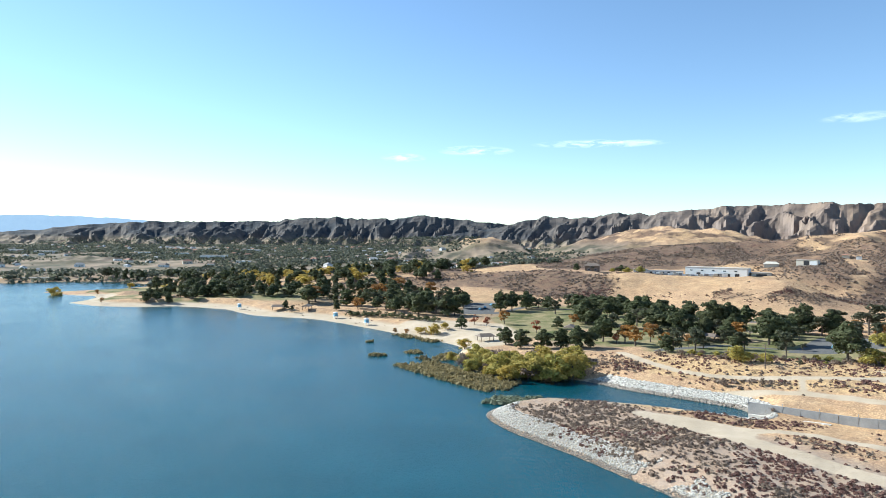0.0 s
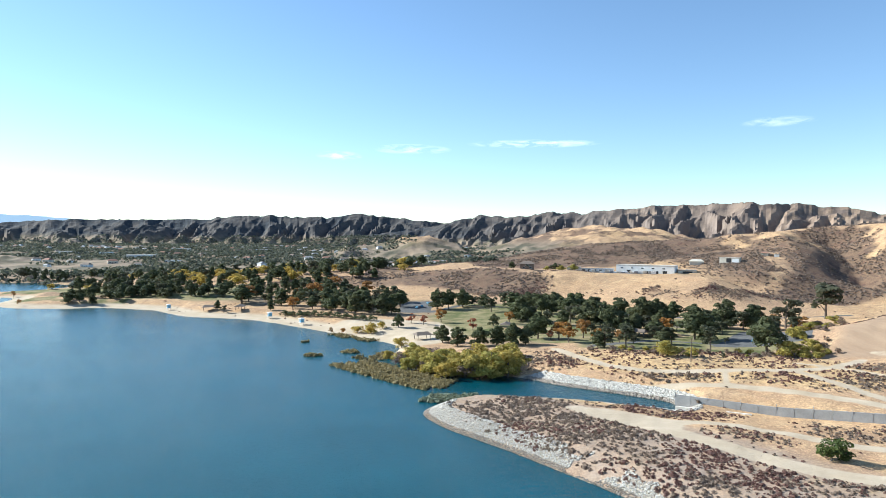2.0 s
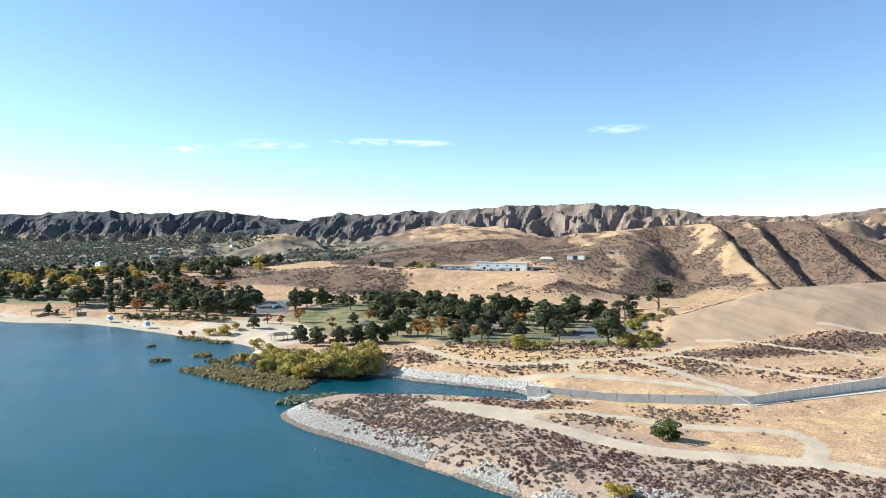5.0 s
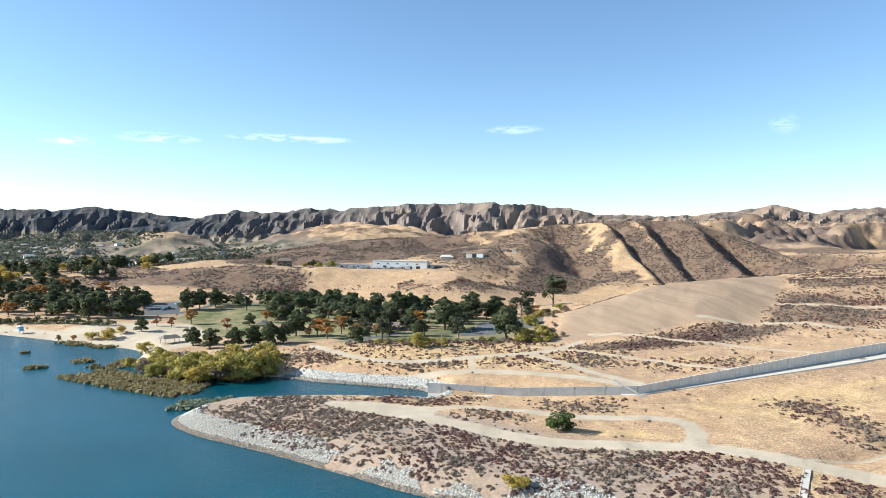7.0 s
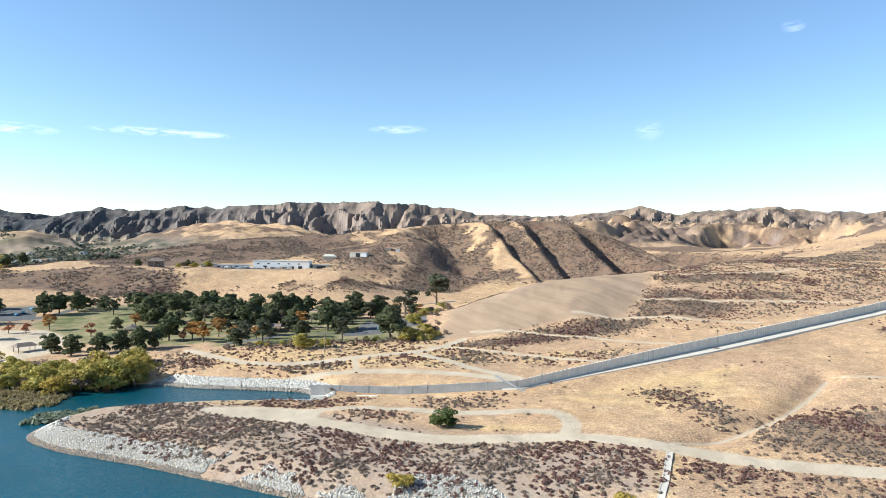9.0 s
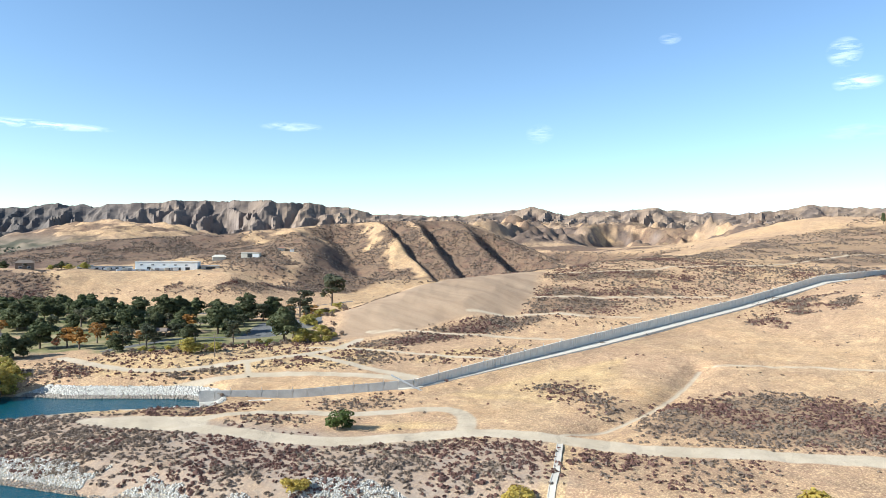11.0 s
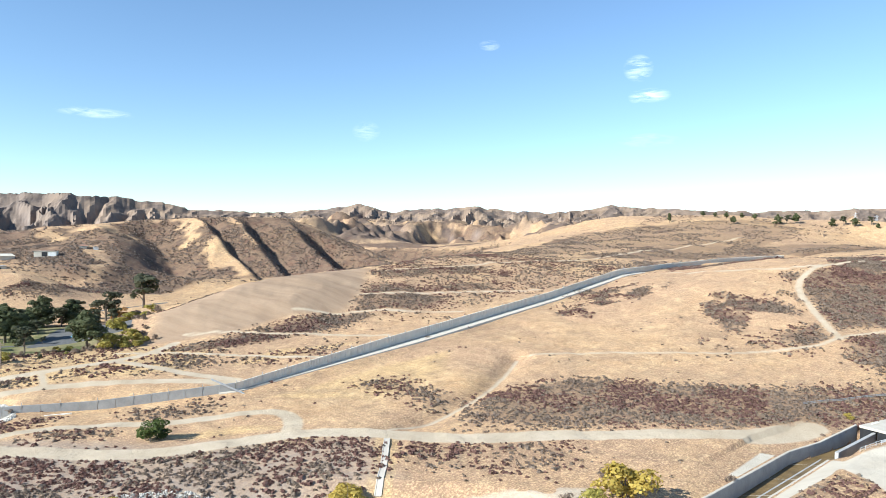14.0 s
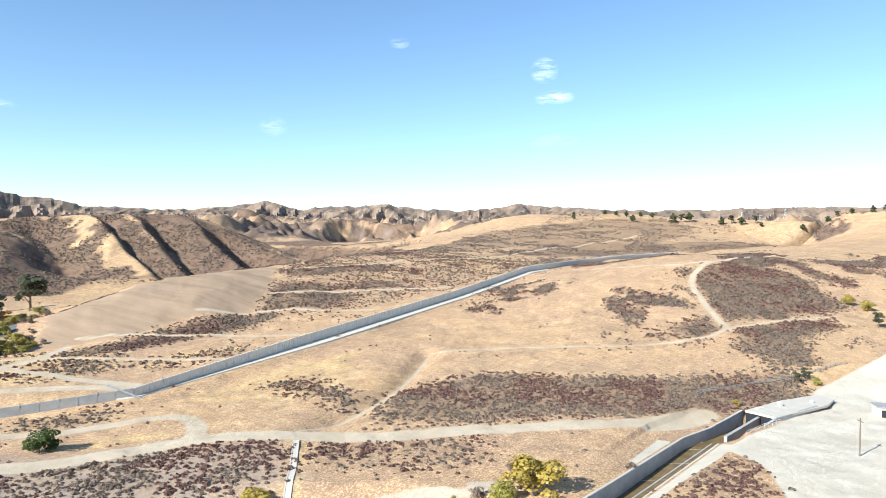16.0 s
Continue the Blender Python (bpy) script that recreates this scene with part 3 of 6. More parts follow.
SCRUB_AREAS = [  # closed areas in plan with their share of brush
    # the spit and the flats by the dirt road
    ([(24, 207), (52, 222), (66, 190), (80, 168), (96, 142), (72, 122), (56, 140), (36, 172)], 0.85),
    ([(96, 140), (128, 116), (134, 102), (118, 88), (92, 104), (74, 120)], 0.8),
    ([(66, 205), (86, 205), (104, 190), (84, 186), (72, 190)], 0.75), ([(92, 176), (104, 168), (100, 160), (88, 168)], 0.6),
    ([(118, 180), (140, 166), (128, 156), (112, 168)], 0.55), ([(152, 14), (174, 4), (172, -4), (167, -6), (150, -8), (132, -6), (126, 18)], 0.55),
    ([(140, 98), (165, 68), (150, 50), (128, 72), (124, 86)], 0.55),
    # the slope above the road
    ([(160, 90), (189, 100), (219, 82), (228, 55), (246, 20), (278, -14), (248, -20), (205, 11), (187, 45), (168, 70)], 0.95),
    ([(175, 142), (190, 135), (182, 116), (178, 104), (167, 106), (173, 122)], 0.9),
    ([(416, 36), (442, 2), (444, -16), (427, -35), (384, -46), (368, -32), (334, 3), (330, 9), (353, 14), (386, 25)], 0.72),
    ([(290, -3), (311, -22), (288, -25), (275, -11)], 0.8), ([(323, 2), (363, -35), (345, -38), (300, -8)], 0.9),
    ([(320, 4), (346, -20), (304, -24), (275, -16), (288, 3)], 0.7), ([(311, 31), (333, 16), (314, 8), (299, 18)], 0.75),
    ([(440, 100), (520, 108), (560, 60), (470, 40)], 0.7),
]
SCRUB_NORTH = [
    # the bank between channel and park
    ([(92, 250), (126, 241), (126, 227), (86, 240)], 0.6), ([(84, 284), (112, 268), (170, 262), (176, 272), (110, 284)], 0.4),
    ([(150, 228), (176, 236), (190, 222), (168, 200), (156, 206)], 0.5), ([(170, 212), (196, 196), (230, 184), (220, 176), (180, 184)], 0.35),
    ([(128, 236), (150, 230), (150, 206), (130, 222)], 0.4), ([(60, 268), (80, 258), (84, 268), (74, 282), (62, 282)], 0.6),
    # behind the long wall
    ([(176, 240), (216, 233), (257, 220), (278, 217), (270, 206), (209, 216), (173, 226)], 0.8), ([(179, 232), (207, 236), (250, 230), (272, 219), (255, 209), (225, 214), (195, 222), (178, 224)], 0.9),
    ([(271, 220), (300, 238), (323, 250), (342, 232), (329, 196), (294, 195)], 0.62), ([(345, 265), (393, 253), (422, 225), (402, 215), (336, 249)], 0.62),
    ([(312, 231), (370, 213), (399, 189), (363, 194)], 0.55), ([(529, 211), (748, 183), (845, 72), (984, -67), (800, 0), (770, 66), (607, 154)], 0.6),
    ([(420, 250), (516, 235), (668, 200), (822, 90), (960, 60), (1010, 110), (940, 200), (860, 330), (700, 290), (520, 300)], 0.5),
    ([(200, 232), (300, 190), (450, 150), (700, 95), (1000, 0), (1000, 250), (520, 300), (370, 280), (340, 222), (230, 226)], 0.24),
    # the bluff, the hill behind the works and the beach bank
    ([(20, 600), (47, 580), (90, 545), (125, 530), (142, 552), (120, 612), (60, 650), (10, 640)], 0.95),
    ([(100, 665), (150, 645), (210, 632), (270, 640), (330, 665), (345, 700), (320, 790), (200, 810), (90, 740)], 0.95),
    ([(250, 470), (300, 500), (345, 540), (370, 600), (350, 660), (400, 690), (450, 610), (420, 500), (330, 470)], 0.8),
    ([(-10, 650), (30, 690), (110, 740), (120, 800), (40, 830), (-20, 760)], 0.75), ([(60, 292), (110, 290), (180, 276), (172, 236), (150, 206), (84, 246)], 0.16),
    ([(-290, 590), (-130, 545), (-100, 600), (-190, 650), (-290, 630)], 0.6), ([(-110, 600), (-30, 610), (20, 600), (40, 660), (-100, 650)], 0.7),
]
SCRUB_AREAS += SCRUB_NORTH
GOLD_AREAS = [
    [(84, 280), (150, 268), (178, 262), (188, 224), (156, 202), (110, 232), (78, 256)],
    [(104, 150), (124, 140), (130, 128), (112, 138)], [(60, 218), (30, 228), (56, 210), (84, 200)],
    [(86, 150), (108, 132), (128, 120), (126, 110), (100, 124), (82, 146)], [(150, 156), (200, 148), (230, 138), (200, 122), (165, 125)],
    [(98, 244), (124, 234), (148, 210), (120, 224)], [(170, 196), (200, 184), (230, 182), (200, 200)],
]
LAWN_AREA = [(30, 430), (60, 505), (96, 500), (150, 430), (215, 390), (210, 312), (172, 272), (100, 285), (72, 320), (44, 350), (34, 385)]
SAND_AREA = [(-40, 404), (-10, 430), (36, 405), (44, 362), (30, 330), (10, 316), (-4, 350)]


def rip_width(x, y):
    """How far the stones reach up the spit's bank."""
    patch = fbm(x / 9, y / 9, 3, 57)
    return 2.0 + 6.5 * smooth(156, 168, y) + 3.0 * (patch - 0.5) + np.clip(40 * (patch - 0.42), -0.6, 7.5) * smooth(168, 156, y) * smooth(100, 118, y)


def soft_area(poly, X, Y, soft):
    d, _ = line_dist(poly, X, Y, True)
    return smooth(-soft, soft, np.where(inside(poly, X, Y), d, -d))


def zones(X, Y, Z, sd):
    """Shares of the ground covers, each 0..1."""
    r, az = np.hypot(X, Y), np.degrees(np.arctan2(-X, Y))
    near = r < 1060
    z = {k: np.zeros(X.shape) for k in ("road", "sand", "lawn", "scrub", "asphalt", "concrete", "far", "gold", "town", "mown", "bare", "park_shade", "rock")}
    x, y, s, h = X[near], Y[near], sd[near], Z[near]
    road = np.zeros(x.shape)
    for line, half in ((MAIN_ROAD, 3.6), (LOOP_ROAD, 2.6), (LOW_TRACK, 2.4), (UP_TRACK, 2.3), (DIAG_TRACK, 2.3), (LINK_TRACK, 1.3),
                       (BENCH_TRACK, 1.8), (TERRACE_TRACK, 1.8), (UPPER_TRACK, 1.8), (HIGH_TRACK, 1.8), (CREST_ROAD, 1.6), (GULLY_PATH, 0.9), (SLOPE_TRACK, 1.2), (CREST_TRACK, 1.8), (BROW_TRACK, 1.8)):
        d, _ = line_dist(line, x, y)
        road = np.maximum(road, smooth(half + 1.2, half - 1.2, d) * (1.0 if half > 2.2 else 0.8))
    pad = soft_area([(58, 204), (70, 200), (86, 184), (80, 172), (68, 184)], x, y, 2)
    z["road"][near] = np.maximum(road, pad)
    wall_d, wall_s = line_dist(WALL_LINE, x, y)
    sand = smooth(330, 370, y) * smooth(24, 12, s) * (x < 40) * (y < 620)
    z["sand"][near] = np.clip(np.maximum(sand, soft_area(SAND_AREA, x, y, 4)) + 0.45 * smooth(1.4, 0.2, s) * (s > -3), 0, 1)
    z["lawn"][near] = soft_area(LAWN_AREA, x, y, 6) * smooth(0.30, 0.46, fbm(x / 34, y / 34, 3, 51)) \
        + smooth(-80, -120, x) * smooth(520, 545, y) * smooth(680, 640, y) * smooth(0.42, 0.56, fbm(x / 40, y / 40, 3, 52)) * (x > -330)
    sc = np.zeros(x.shape)
    for poly, share in SCRUB_AREAS:
        sc = np.maximum(sc, soft_area(poly, x, y, 7) * share)
    hill = smooth(10, 18, h) * smooth(250, 480, y)
    sc = np.maximum(sc, 0.9 * smooth(0.58 + 0.01 * hill, 0.70, fbm(x / 60, y / 45, 5, 61, 0.6)) * smooth(10, 20, h))
    deep = spur_depth(x, y)
    ridge_d, _ = line_dist([(p[0], p[1]) for p in GULLY_CREST], x, y)
    on_face = smooth(-10, 20, ridge_d) * smooth(240, 200, ridge_d) * smooth(400, 440, y) * smooth(250, 320, x) * smooth(10, 18, h)
    sc = np.maximum(sc, 0.95 * on_face * smooth(-0.22, -0.52, deep + 0.9 * (fbm(x / 22, y / 22, 4, 66) - 0.5)))
    # brush, and the spurs' shade painted as darker bands down their right sides
    dark = np.zeros(x.shape)
    for (((x0, y0), (x1, y1)), _, _), reach in zip(SPURS[:3], (26, 60, 30)):
        ln = math.hypot(x1 - x0, y1 - y0)
        d = ((x - x0) * (y0 - y1) + (y - y0) * (x1 - x0)) / ln + 16 * (fbm(x / 26, y / 26, 3, 67) - 0.5)
        dark = np.maximum(dark, smooth(0, 5, d) * smooth(reach + 12, reach, d))
    sc = np.maximum(sc, 0.95 * on_face * dark)
    mown = soft_area([(186, 264), (195, 254), (210, 240), (239, 239), (269, 224), (304, 240), (350, 273), (345, 294), (300, 306), (215, 297)], x, y, 4)
    z["scrub"][near] = sc * (1 - z["road"][near]) * (1 - mown)
    z["mown"][near] = mown
    z["bare"][near] = soft_area([(14, 222), (52, 226), (70, 200), (88, 170), (104, 140), (134, 104), (118, 84), (96, 92), (60, 124), (20, 190)], x, y, 6)
    # brown laid where the shade of the park trees falls
    z["park_shade"][near] = soft_area([(20, 322), (84, 296), (190, 284), (236, 350), (200, 420), (110, 500), (20, 560), (-110, 620), (-130, 540), (-60, 480), (20, 430)], x, y, 8) * smooth(0.66, 0.44, fbm(x / 30, y / 30, 3, 51))
    go = np.zeros(x.shape)
    for poly in GOLD_AREAS:
        go = np.maximum(go, soft_area(poly, x, y, 4))
    z["gold"][near] = go
    asp = np.maximum(soft_area([(18, 518), (42, 520), (34, 452), (12, 450)], x, y, 1.5), soft_area([(150, 296), (190, 340), (215, 318), (196, 292)], x, y, 1.5))
    for line in ([(34, 452), (60, 490), (110, 470), (160, 430), (230, 400), (300, 410)], [(96, 300), (130, 315), (160, 300), (200, 312), (228, 350)]):
        d, _ = line_dist(line, x, y)
        asp = np.maximum(asp, smooth(3.0, 2.2, d))
    z["asphalt"][near] = asp
    apron = np.maximum(soft_area([(188, 3), (205, -6), (236, -18), (262, -22), (330, -60), (330, -130), (120, -130), (130, -14), (150, -9), (169, -5.5), (174, -3), (180, 4)], x, y, 2.5),
                       soft_area([(161, 24), (183, 20), (185, 15), (163, 20)], x, y, 1.5))
    apron = np.maximum(apron, 0.9 * soft_area([(110, 28), (150, 17), (195, 5), (188, 2), (174, 4.5), (152, 13), (112, 22)], x, y, 1.2))
    apron = np.maximum(apron, 0.52 * smooth(0.40, 0.52, fbm(x / 5, y / 5, 3, 64)) * soft_area([(114, 76), (123, 65), (132, 54), (138, 44), (133, 38), (124, 50), (110, 66)], x, y, 2.5))
    rip = np.maximum(smooth(6.6, 5.0, s) * (y < 262) * (y > 205) * (y > 237 - 0.41 * (x - 34)) * (x > 54) * (x - 0.2 * y > 2), smooth(1.0, 0.0, s - rip_width(x, y)) * (y < 216) * (x < 130) * (y > 40))
    apron = apron * smooth(0.95, 0.88, fbm(x / 18, y / 18, 4, 58))
    spur_road, _ = line_dist([(239, -22.5), (215.5, -27.5), (199, -30), (180, -33), (130, -45)], x, y)
    z["asphalt"][near] = np.maximum(asp, 0.56 * smooth(2.6, 2.0, spur_road))
    apron = np.maximum(apron, 0.55 * rip * smooth(0.8, 2.0, s))
    drain, _ = line_dist(DRAIN, x, y)
    z["concrete"][near] = apron
    z["gold"][near] = np.maximum(go, smooth(3.6, 2.0, drain))
    east = smooth(-18, -42, az)
    beyond = ~near
    z["scrub"][beyond] = 0.8 * smooth(0.46, 0.58, fbm(X[beyond] / 95, Y[beyond] / 80, 6, 62, 0.7))
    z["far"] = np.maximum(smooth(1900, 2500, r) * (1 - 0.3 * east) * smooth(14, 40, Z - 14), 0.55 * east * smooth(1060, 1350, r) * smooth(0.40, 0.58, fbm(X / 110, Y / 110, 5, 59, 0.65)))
    far = r > 1900
    x, y, q, a = X[far], Y[far], r[far], az[far]
    for _, dist, front, back, seed in RANGES:
        _, d, gul, fine = range_spurs(x, y, q, a, dist, seed)
        z["rock"][far] = np.maximum(z["rock"][far], smooth(0.56, 0.72, 0.7 * gul + 0.3 * fine) * (d < 60) * (-d < front))
    z["town"] = smooth(720, 860, Y) * smooth(-24, -13, az) * smooth(60, 36, Z)
    return z


GRID = {}


def build_ground():
    az = np.concatenate([np.arange(41, -103, -0.18), np.arange(-103, -317, -4.0)])
    r, radii = 100.0, [2.0, 50.0]
    while r < 4850:
        radii.append(r)
        step = r * r * 0.0016 / 55
        r += min(max(step, 0.55), 4.0 if r < 1100 else (8.0 if r < 2000 else 14.0))
    R, A = np.meshgrid(np.array(radii), np.radians(az), indexing="ij")
    X, Y = -np.sin(A) * R, np.cos(A) * R
    near = R < 1100
    sd = np.full(X.shape, 500.0)
    sd[near] = shore_dist(X[near], Y[near])
    Z = ground_z(X, Y, sd)
    z = zones(X, Y, Z, sd)
    z["scrub"] = z["scrub"] * np.where(R < 290, 0.6, 1.0) * (1 - 0.5 * z["bare"])
    me = sheet("ground", np.stack([X, Y, Z], -1).reshape(-1, 3), grid_faces(len(radii), len(az), True), M_GROUND)
    for name, keys in (("zone_a", ("road", "sand", "lawn")), ("zone_b", ("scrub", "asphalt", "concrete")), ("zone_c", ("far", "gold", "town")), ("zone_d", ("mown", "bare", "park_shade")), ("zone_e", ("rock", "rock", "rock"))):
        at = me.color_attributes.new(name, "FLOAT_COLOR", "POINT")
        rgba = np.ones((X.size, 4), np.float32)
        for i, key in enumerate(keys):
            rgba[:, i] = z[key].ravel()
        at.data.foreach_set("color", rgba.ravel())
    rows = np.repeat(np.array(radii[:-1]), len(az))
    me.polygons.foreach_set("use_smooth", rows < 1900)      # the far hills keep their broken facets
    ob = new("ground", me)
    GRID["r"], GRID["az"], GRID["z"] = np.array(radii), az, Z
    tagged(ob, "dry straw-coloured grassland, dirt flats, beach and brush-covered hills", "ground", kind="structure")


build_ground()


def gz(x, y):
    """Height of the built ground at a plan point."""
    r, a = math.hypot(x, y), math.degrees(math.atan2(-x, y))
    az = GRID["az"]
    if a > az[0]:
        a -= 360
    i = int(np.clip(np.searchsorted(GRID["r"], r) - 1, 0, len(GRID["r"]) - 2))
    j = int(np.clip(np.searchsorted(-az, -a) - 1, 0, len(az) - 2))
    u = (r - GRID["r"][i]) / (GRID["r"][i + 1] - GRID["r"][i])
    v = (a - az[j]) / (az[j + 1] - az[j])
    z = GRID["z"]
    return float((z[i, j] * (1 - v) + z[i, j + 1] * v) * (1 - u) + (z[i + 1, j] * (1 - v) + z[i + 1, j + 1] * v) * u)


# ---- the lagoon ----
def build_water():
    bm = bmesh.new()
    rim = [bm.verts.new((x, y, 0)) for x, y in ((140, -600), (140, 60), (140, 900), (-1000, 900), (-1000, -600))]
    bm.faces.new(rim[::-1])
    bmesh.ops.recalc_face_normals(bm, faces=bm.faces[:])
    ob = part("water", bm, M_WATER)
    if ob.data.polygons[0].normal.z < 0:
        ob.data.flip_normals()
    tagged(ob, "calm blue-green lagoon water with fine wind ripples", "water", kind="structure")


build_water()


# ---- plants ----
def leaf_cloud(blobs, n, size, rng, flat=0.0, inner=0.72):
    """Quads spread over the shells of ellipsoids (x, y, z, rx, ry, rz): arrays of corners and faces."""
    blobs = np.array(blobs, float)
    weight = (blobs[:, 3] * blobs[:, 5])
    pick = rng.choice(len(blobs), n, p=weight / weight.sum())
    d = rng.normal(size=(n, 3))
    d /= np.linalg.norm(d, axis=1)[:, None]
    d[:, 2] = np.where(d[:, 2] < -0.5, -d[:, 2], d[:, 2])
    b = blobs[pick]
    c = b[:, :3] + d * b[:, 3:] * rng.uniform(inner, 1.05, (n, 1))
    nrm = d + rng.normal(size=(n, 3)) * 0.4
    nrm[:, 2] += flat
    nrm /= np.linalg.norm(nrm, axis=1)[:, None]
    t = np.cross(nrm, rng.normal(size=(n, 3)))
    t /= np.linalg.norm(t, axis=1)[:, None]
    s = np.cross(nrm, t)
    w = size * rng.uniform(0.6, 1.35, (n, 1))
    h = w * rng.uniform(0.55, 1.0, (n, 1))
    q = np.stack([c - t * w - s * h * 0.6, c + t * w * 0.7 - s * h, c + t * w + s * h * 0.7, c - t * w * 0.6 + s * h], 1)
    return q.reshape(-1, 3), np.arange(n * 4).reshape(-1, 4)


def limb_mesh(name, limbs, mat, sides=6):
    """Tapered limbs: each a list of (point, radius)."""
    V, F = [], []
    for line in limbs:
        start = len(V)
        for k, (p, r) in enumerate(line):
            for i in range(sides):
                a = 2 * math.pi * i / sides
                V.append((p[0] + r * math.cos(a), p[1] + r * math.sin(a), p[2]))
        for k in range(len(line) - 1):
            for i in range(sides):
                a, b = start + k * sides + i, start + k * sides + (i + 1) % sides
                F.append((a, b, b + sides, a + sides))
    return mesh_from(name, V, F, mat)


BARK = plain("bark", (0.10, 0.075, 0.055), (0.19, 0.15, 0.115), 3, 0.9, 0.4)
DARK = foliage("evergreen_leaves", (0.050, 0.062, 0.028), (0.125, 0.14, 0.062), (0.13, 0.13, 0.065))
GREY = foliage("grey_leaves", (0.065, 0.075, 0.042), (0.115, 0.115, 0.068), (0.10, 0.09, 0.055))
RUST = foliage("russet_leaves", (0.24, 0.085, 0.045), (0.36, 0.15, 0.07), (0.30, 0.10, 0.06))
ORANGE = foliage("orange_leaves", (0.27, 0.125, 0.035), (0.42, 0.22, 0.06), (0.22, 0.12, 0.05))
YELLOW = foliage("yellow_leaves", (0.36, 0.26, 0.055), (0.56, 0.42, 0.10), (0.42, 0.31, 0.07))
WILLOW = foliage("willow_leaves", (0.23, 0.22, 0.055), (0.47, 0.39, 0.10), (0.48, 0.33, 0.08))
REED = foliage("reed_leaves", (0.19, 0.155, 0.075), (0.35, 0.285, 0.145), (0.28, 0.22, 0.1))
SAGE = foliage("sage_twigs", (0.21, 0.155, 0.115), (0.33, 0.25, 0.19), (0.2, 0.17, 0.12), 0.9)
BUCK = foliage("buckwheat_twigs", (0.135, 0.074, 0.062), (0.25, 0.145, 0.115), (0.17, 0.10, 0.08), 0.9)
OLIVE = foliage("brush_leaves", (0.175, 0.13, 0.10), (0.31, 0.235, 0.18), (0.20, 0.15, 0.115), 0.9)
VALLEY_GREEN = foliage("valley_leaves", (0.055, 0.068, 0.05), (0.15, 0.155, 0.105), (0.11, 0.11, 0.08))

# kind: material, crown shape (list of blobs at a height of 12 m), leaf size, number, label, category
def crown(kind, rng):
    out = []
    if kind == "evergreen":
        for i in range(13):
            a, r = rng.uniform(0, 6.3), rng.uniform(0.6, 3.2)
            z = rng.uniform(2.6, 10.2)
            s = rng.uniform(1.1, 2.0) * (1 - 0.35 * max(0, z - 7) / 4)
            out.append((r * math.cos(a), r * math.sin(a), z, s * 1.15, s * 1.15, s * 0.9))
        out.append((0, 0, 7.2, 2.7, 2.7, 3.2))
        out.append((0, 0, 10.6, 1.2, 1.2, 1.3))
    elif kind == "tall":
        for i in range(12):
            z = rng.uniform(3.0, 10.8)
            a, r = rng.uniform(0, 6.3), rng.uniform(0.1, 1.5) * (1.15 - 0.07 * z)
            s = rng.uniform(0.8, 1.3)
            out.append((r * math.cos(a), r * math.sin(a), z, s, s, s * 1.1))
        out.append((0, 0, 7, 1.4, 1.4, 4.2))
    elif kind in ("grey", "russet", "orange"):
        for i in range(15):
            a, r = rng.uniform(0, 6.3), rng.uniform(0.6, 3.0)
            z = rng.uniform(4.2, 10.8)
            s = rng.uniform(0.8, 1.5)
            out.append((r * math.cos(a), r * math.sin(a), z, s * 1.1, s * 1.1, s))
    else:
        for i in range(16):
            a, r = rng.uniform(0, 6.3), rng.uniform(0.5, 4.6)
            z = rng.uniform(2.0, 9.8 - r * 0.7)
            s = rng.uniform(1.3, 2.3)
            out.append((r * math.cos(a), r * math.sin(a), z, s * 1.15, s * 1.15, s))
    return out


KINDS = {
    "evergreen": (DARK, 0.33, 2300, "evergreen_tree", "dark green broad-crowned evergreen tree on the park lawn", "tree"),
    "tall": (DARK, 0.31, 1500, "pine_tree", "tall narrow dark green pine in the wooded park", "tree"),
    "grey": (GREY, 0.31, 1250, "eucalyptus_tree", "grey-green loose-crowned tree with bare limbs showing", "tree"),
    "russet": (RUST, 0.34, 620, "maple_tree", "russet autumn tree with thinning leaves", "tree"),
    "orange": (ORANGE, 0.36, 700, "sycamore_tree", "orange-brown autumn sycamore with thinning leaves", "tree"),
    "yellow": (YELLOW, 0.33, 1700, "cottonwood_tree", "bright yellow rounded autumn tree", "tree"),
    "willow": (WILLOW, 0.33, 2000, "willow", "yellow-green bushy willow with leaves down to the ground", "willow"),
    "bush": (OLIVE, 0.42, 700, "bush", "grey-green rounded bush on dry ground", "bush"),
    "hedge": (DARK, 0.42, 800, "hedge_shrub", "dark green rounded hedge shrub behind the beach", "shrub"),
    "greenbush": (foliage("oak_leaves", (0.05, 0.075, 0.02), (0.11, 0.14, 0.04), (0.08, 0.1, 0.03)), 0.40, 1100, "oak_bush", "bright green scrub oak beside the dirt loop", "bush"),
}
PROTOS = {}
LETTERS = {"d": "evergreen", "t": "tall", "g": "grey", "r": "russet", "o": "orange", "y": "yellow", "w": "willow", "b": "bush", "k": "greenbush"}


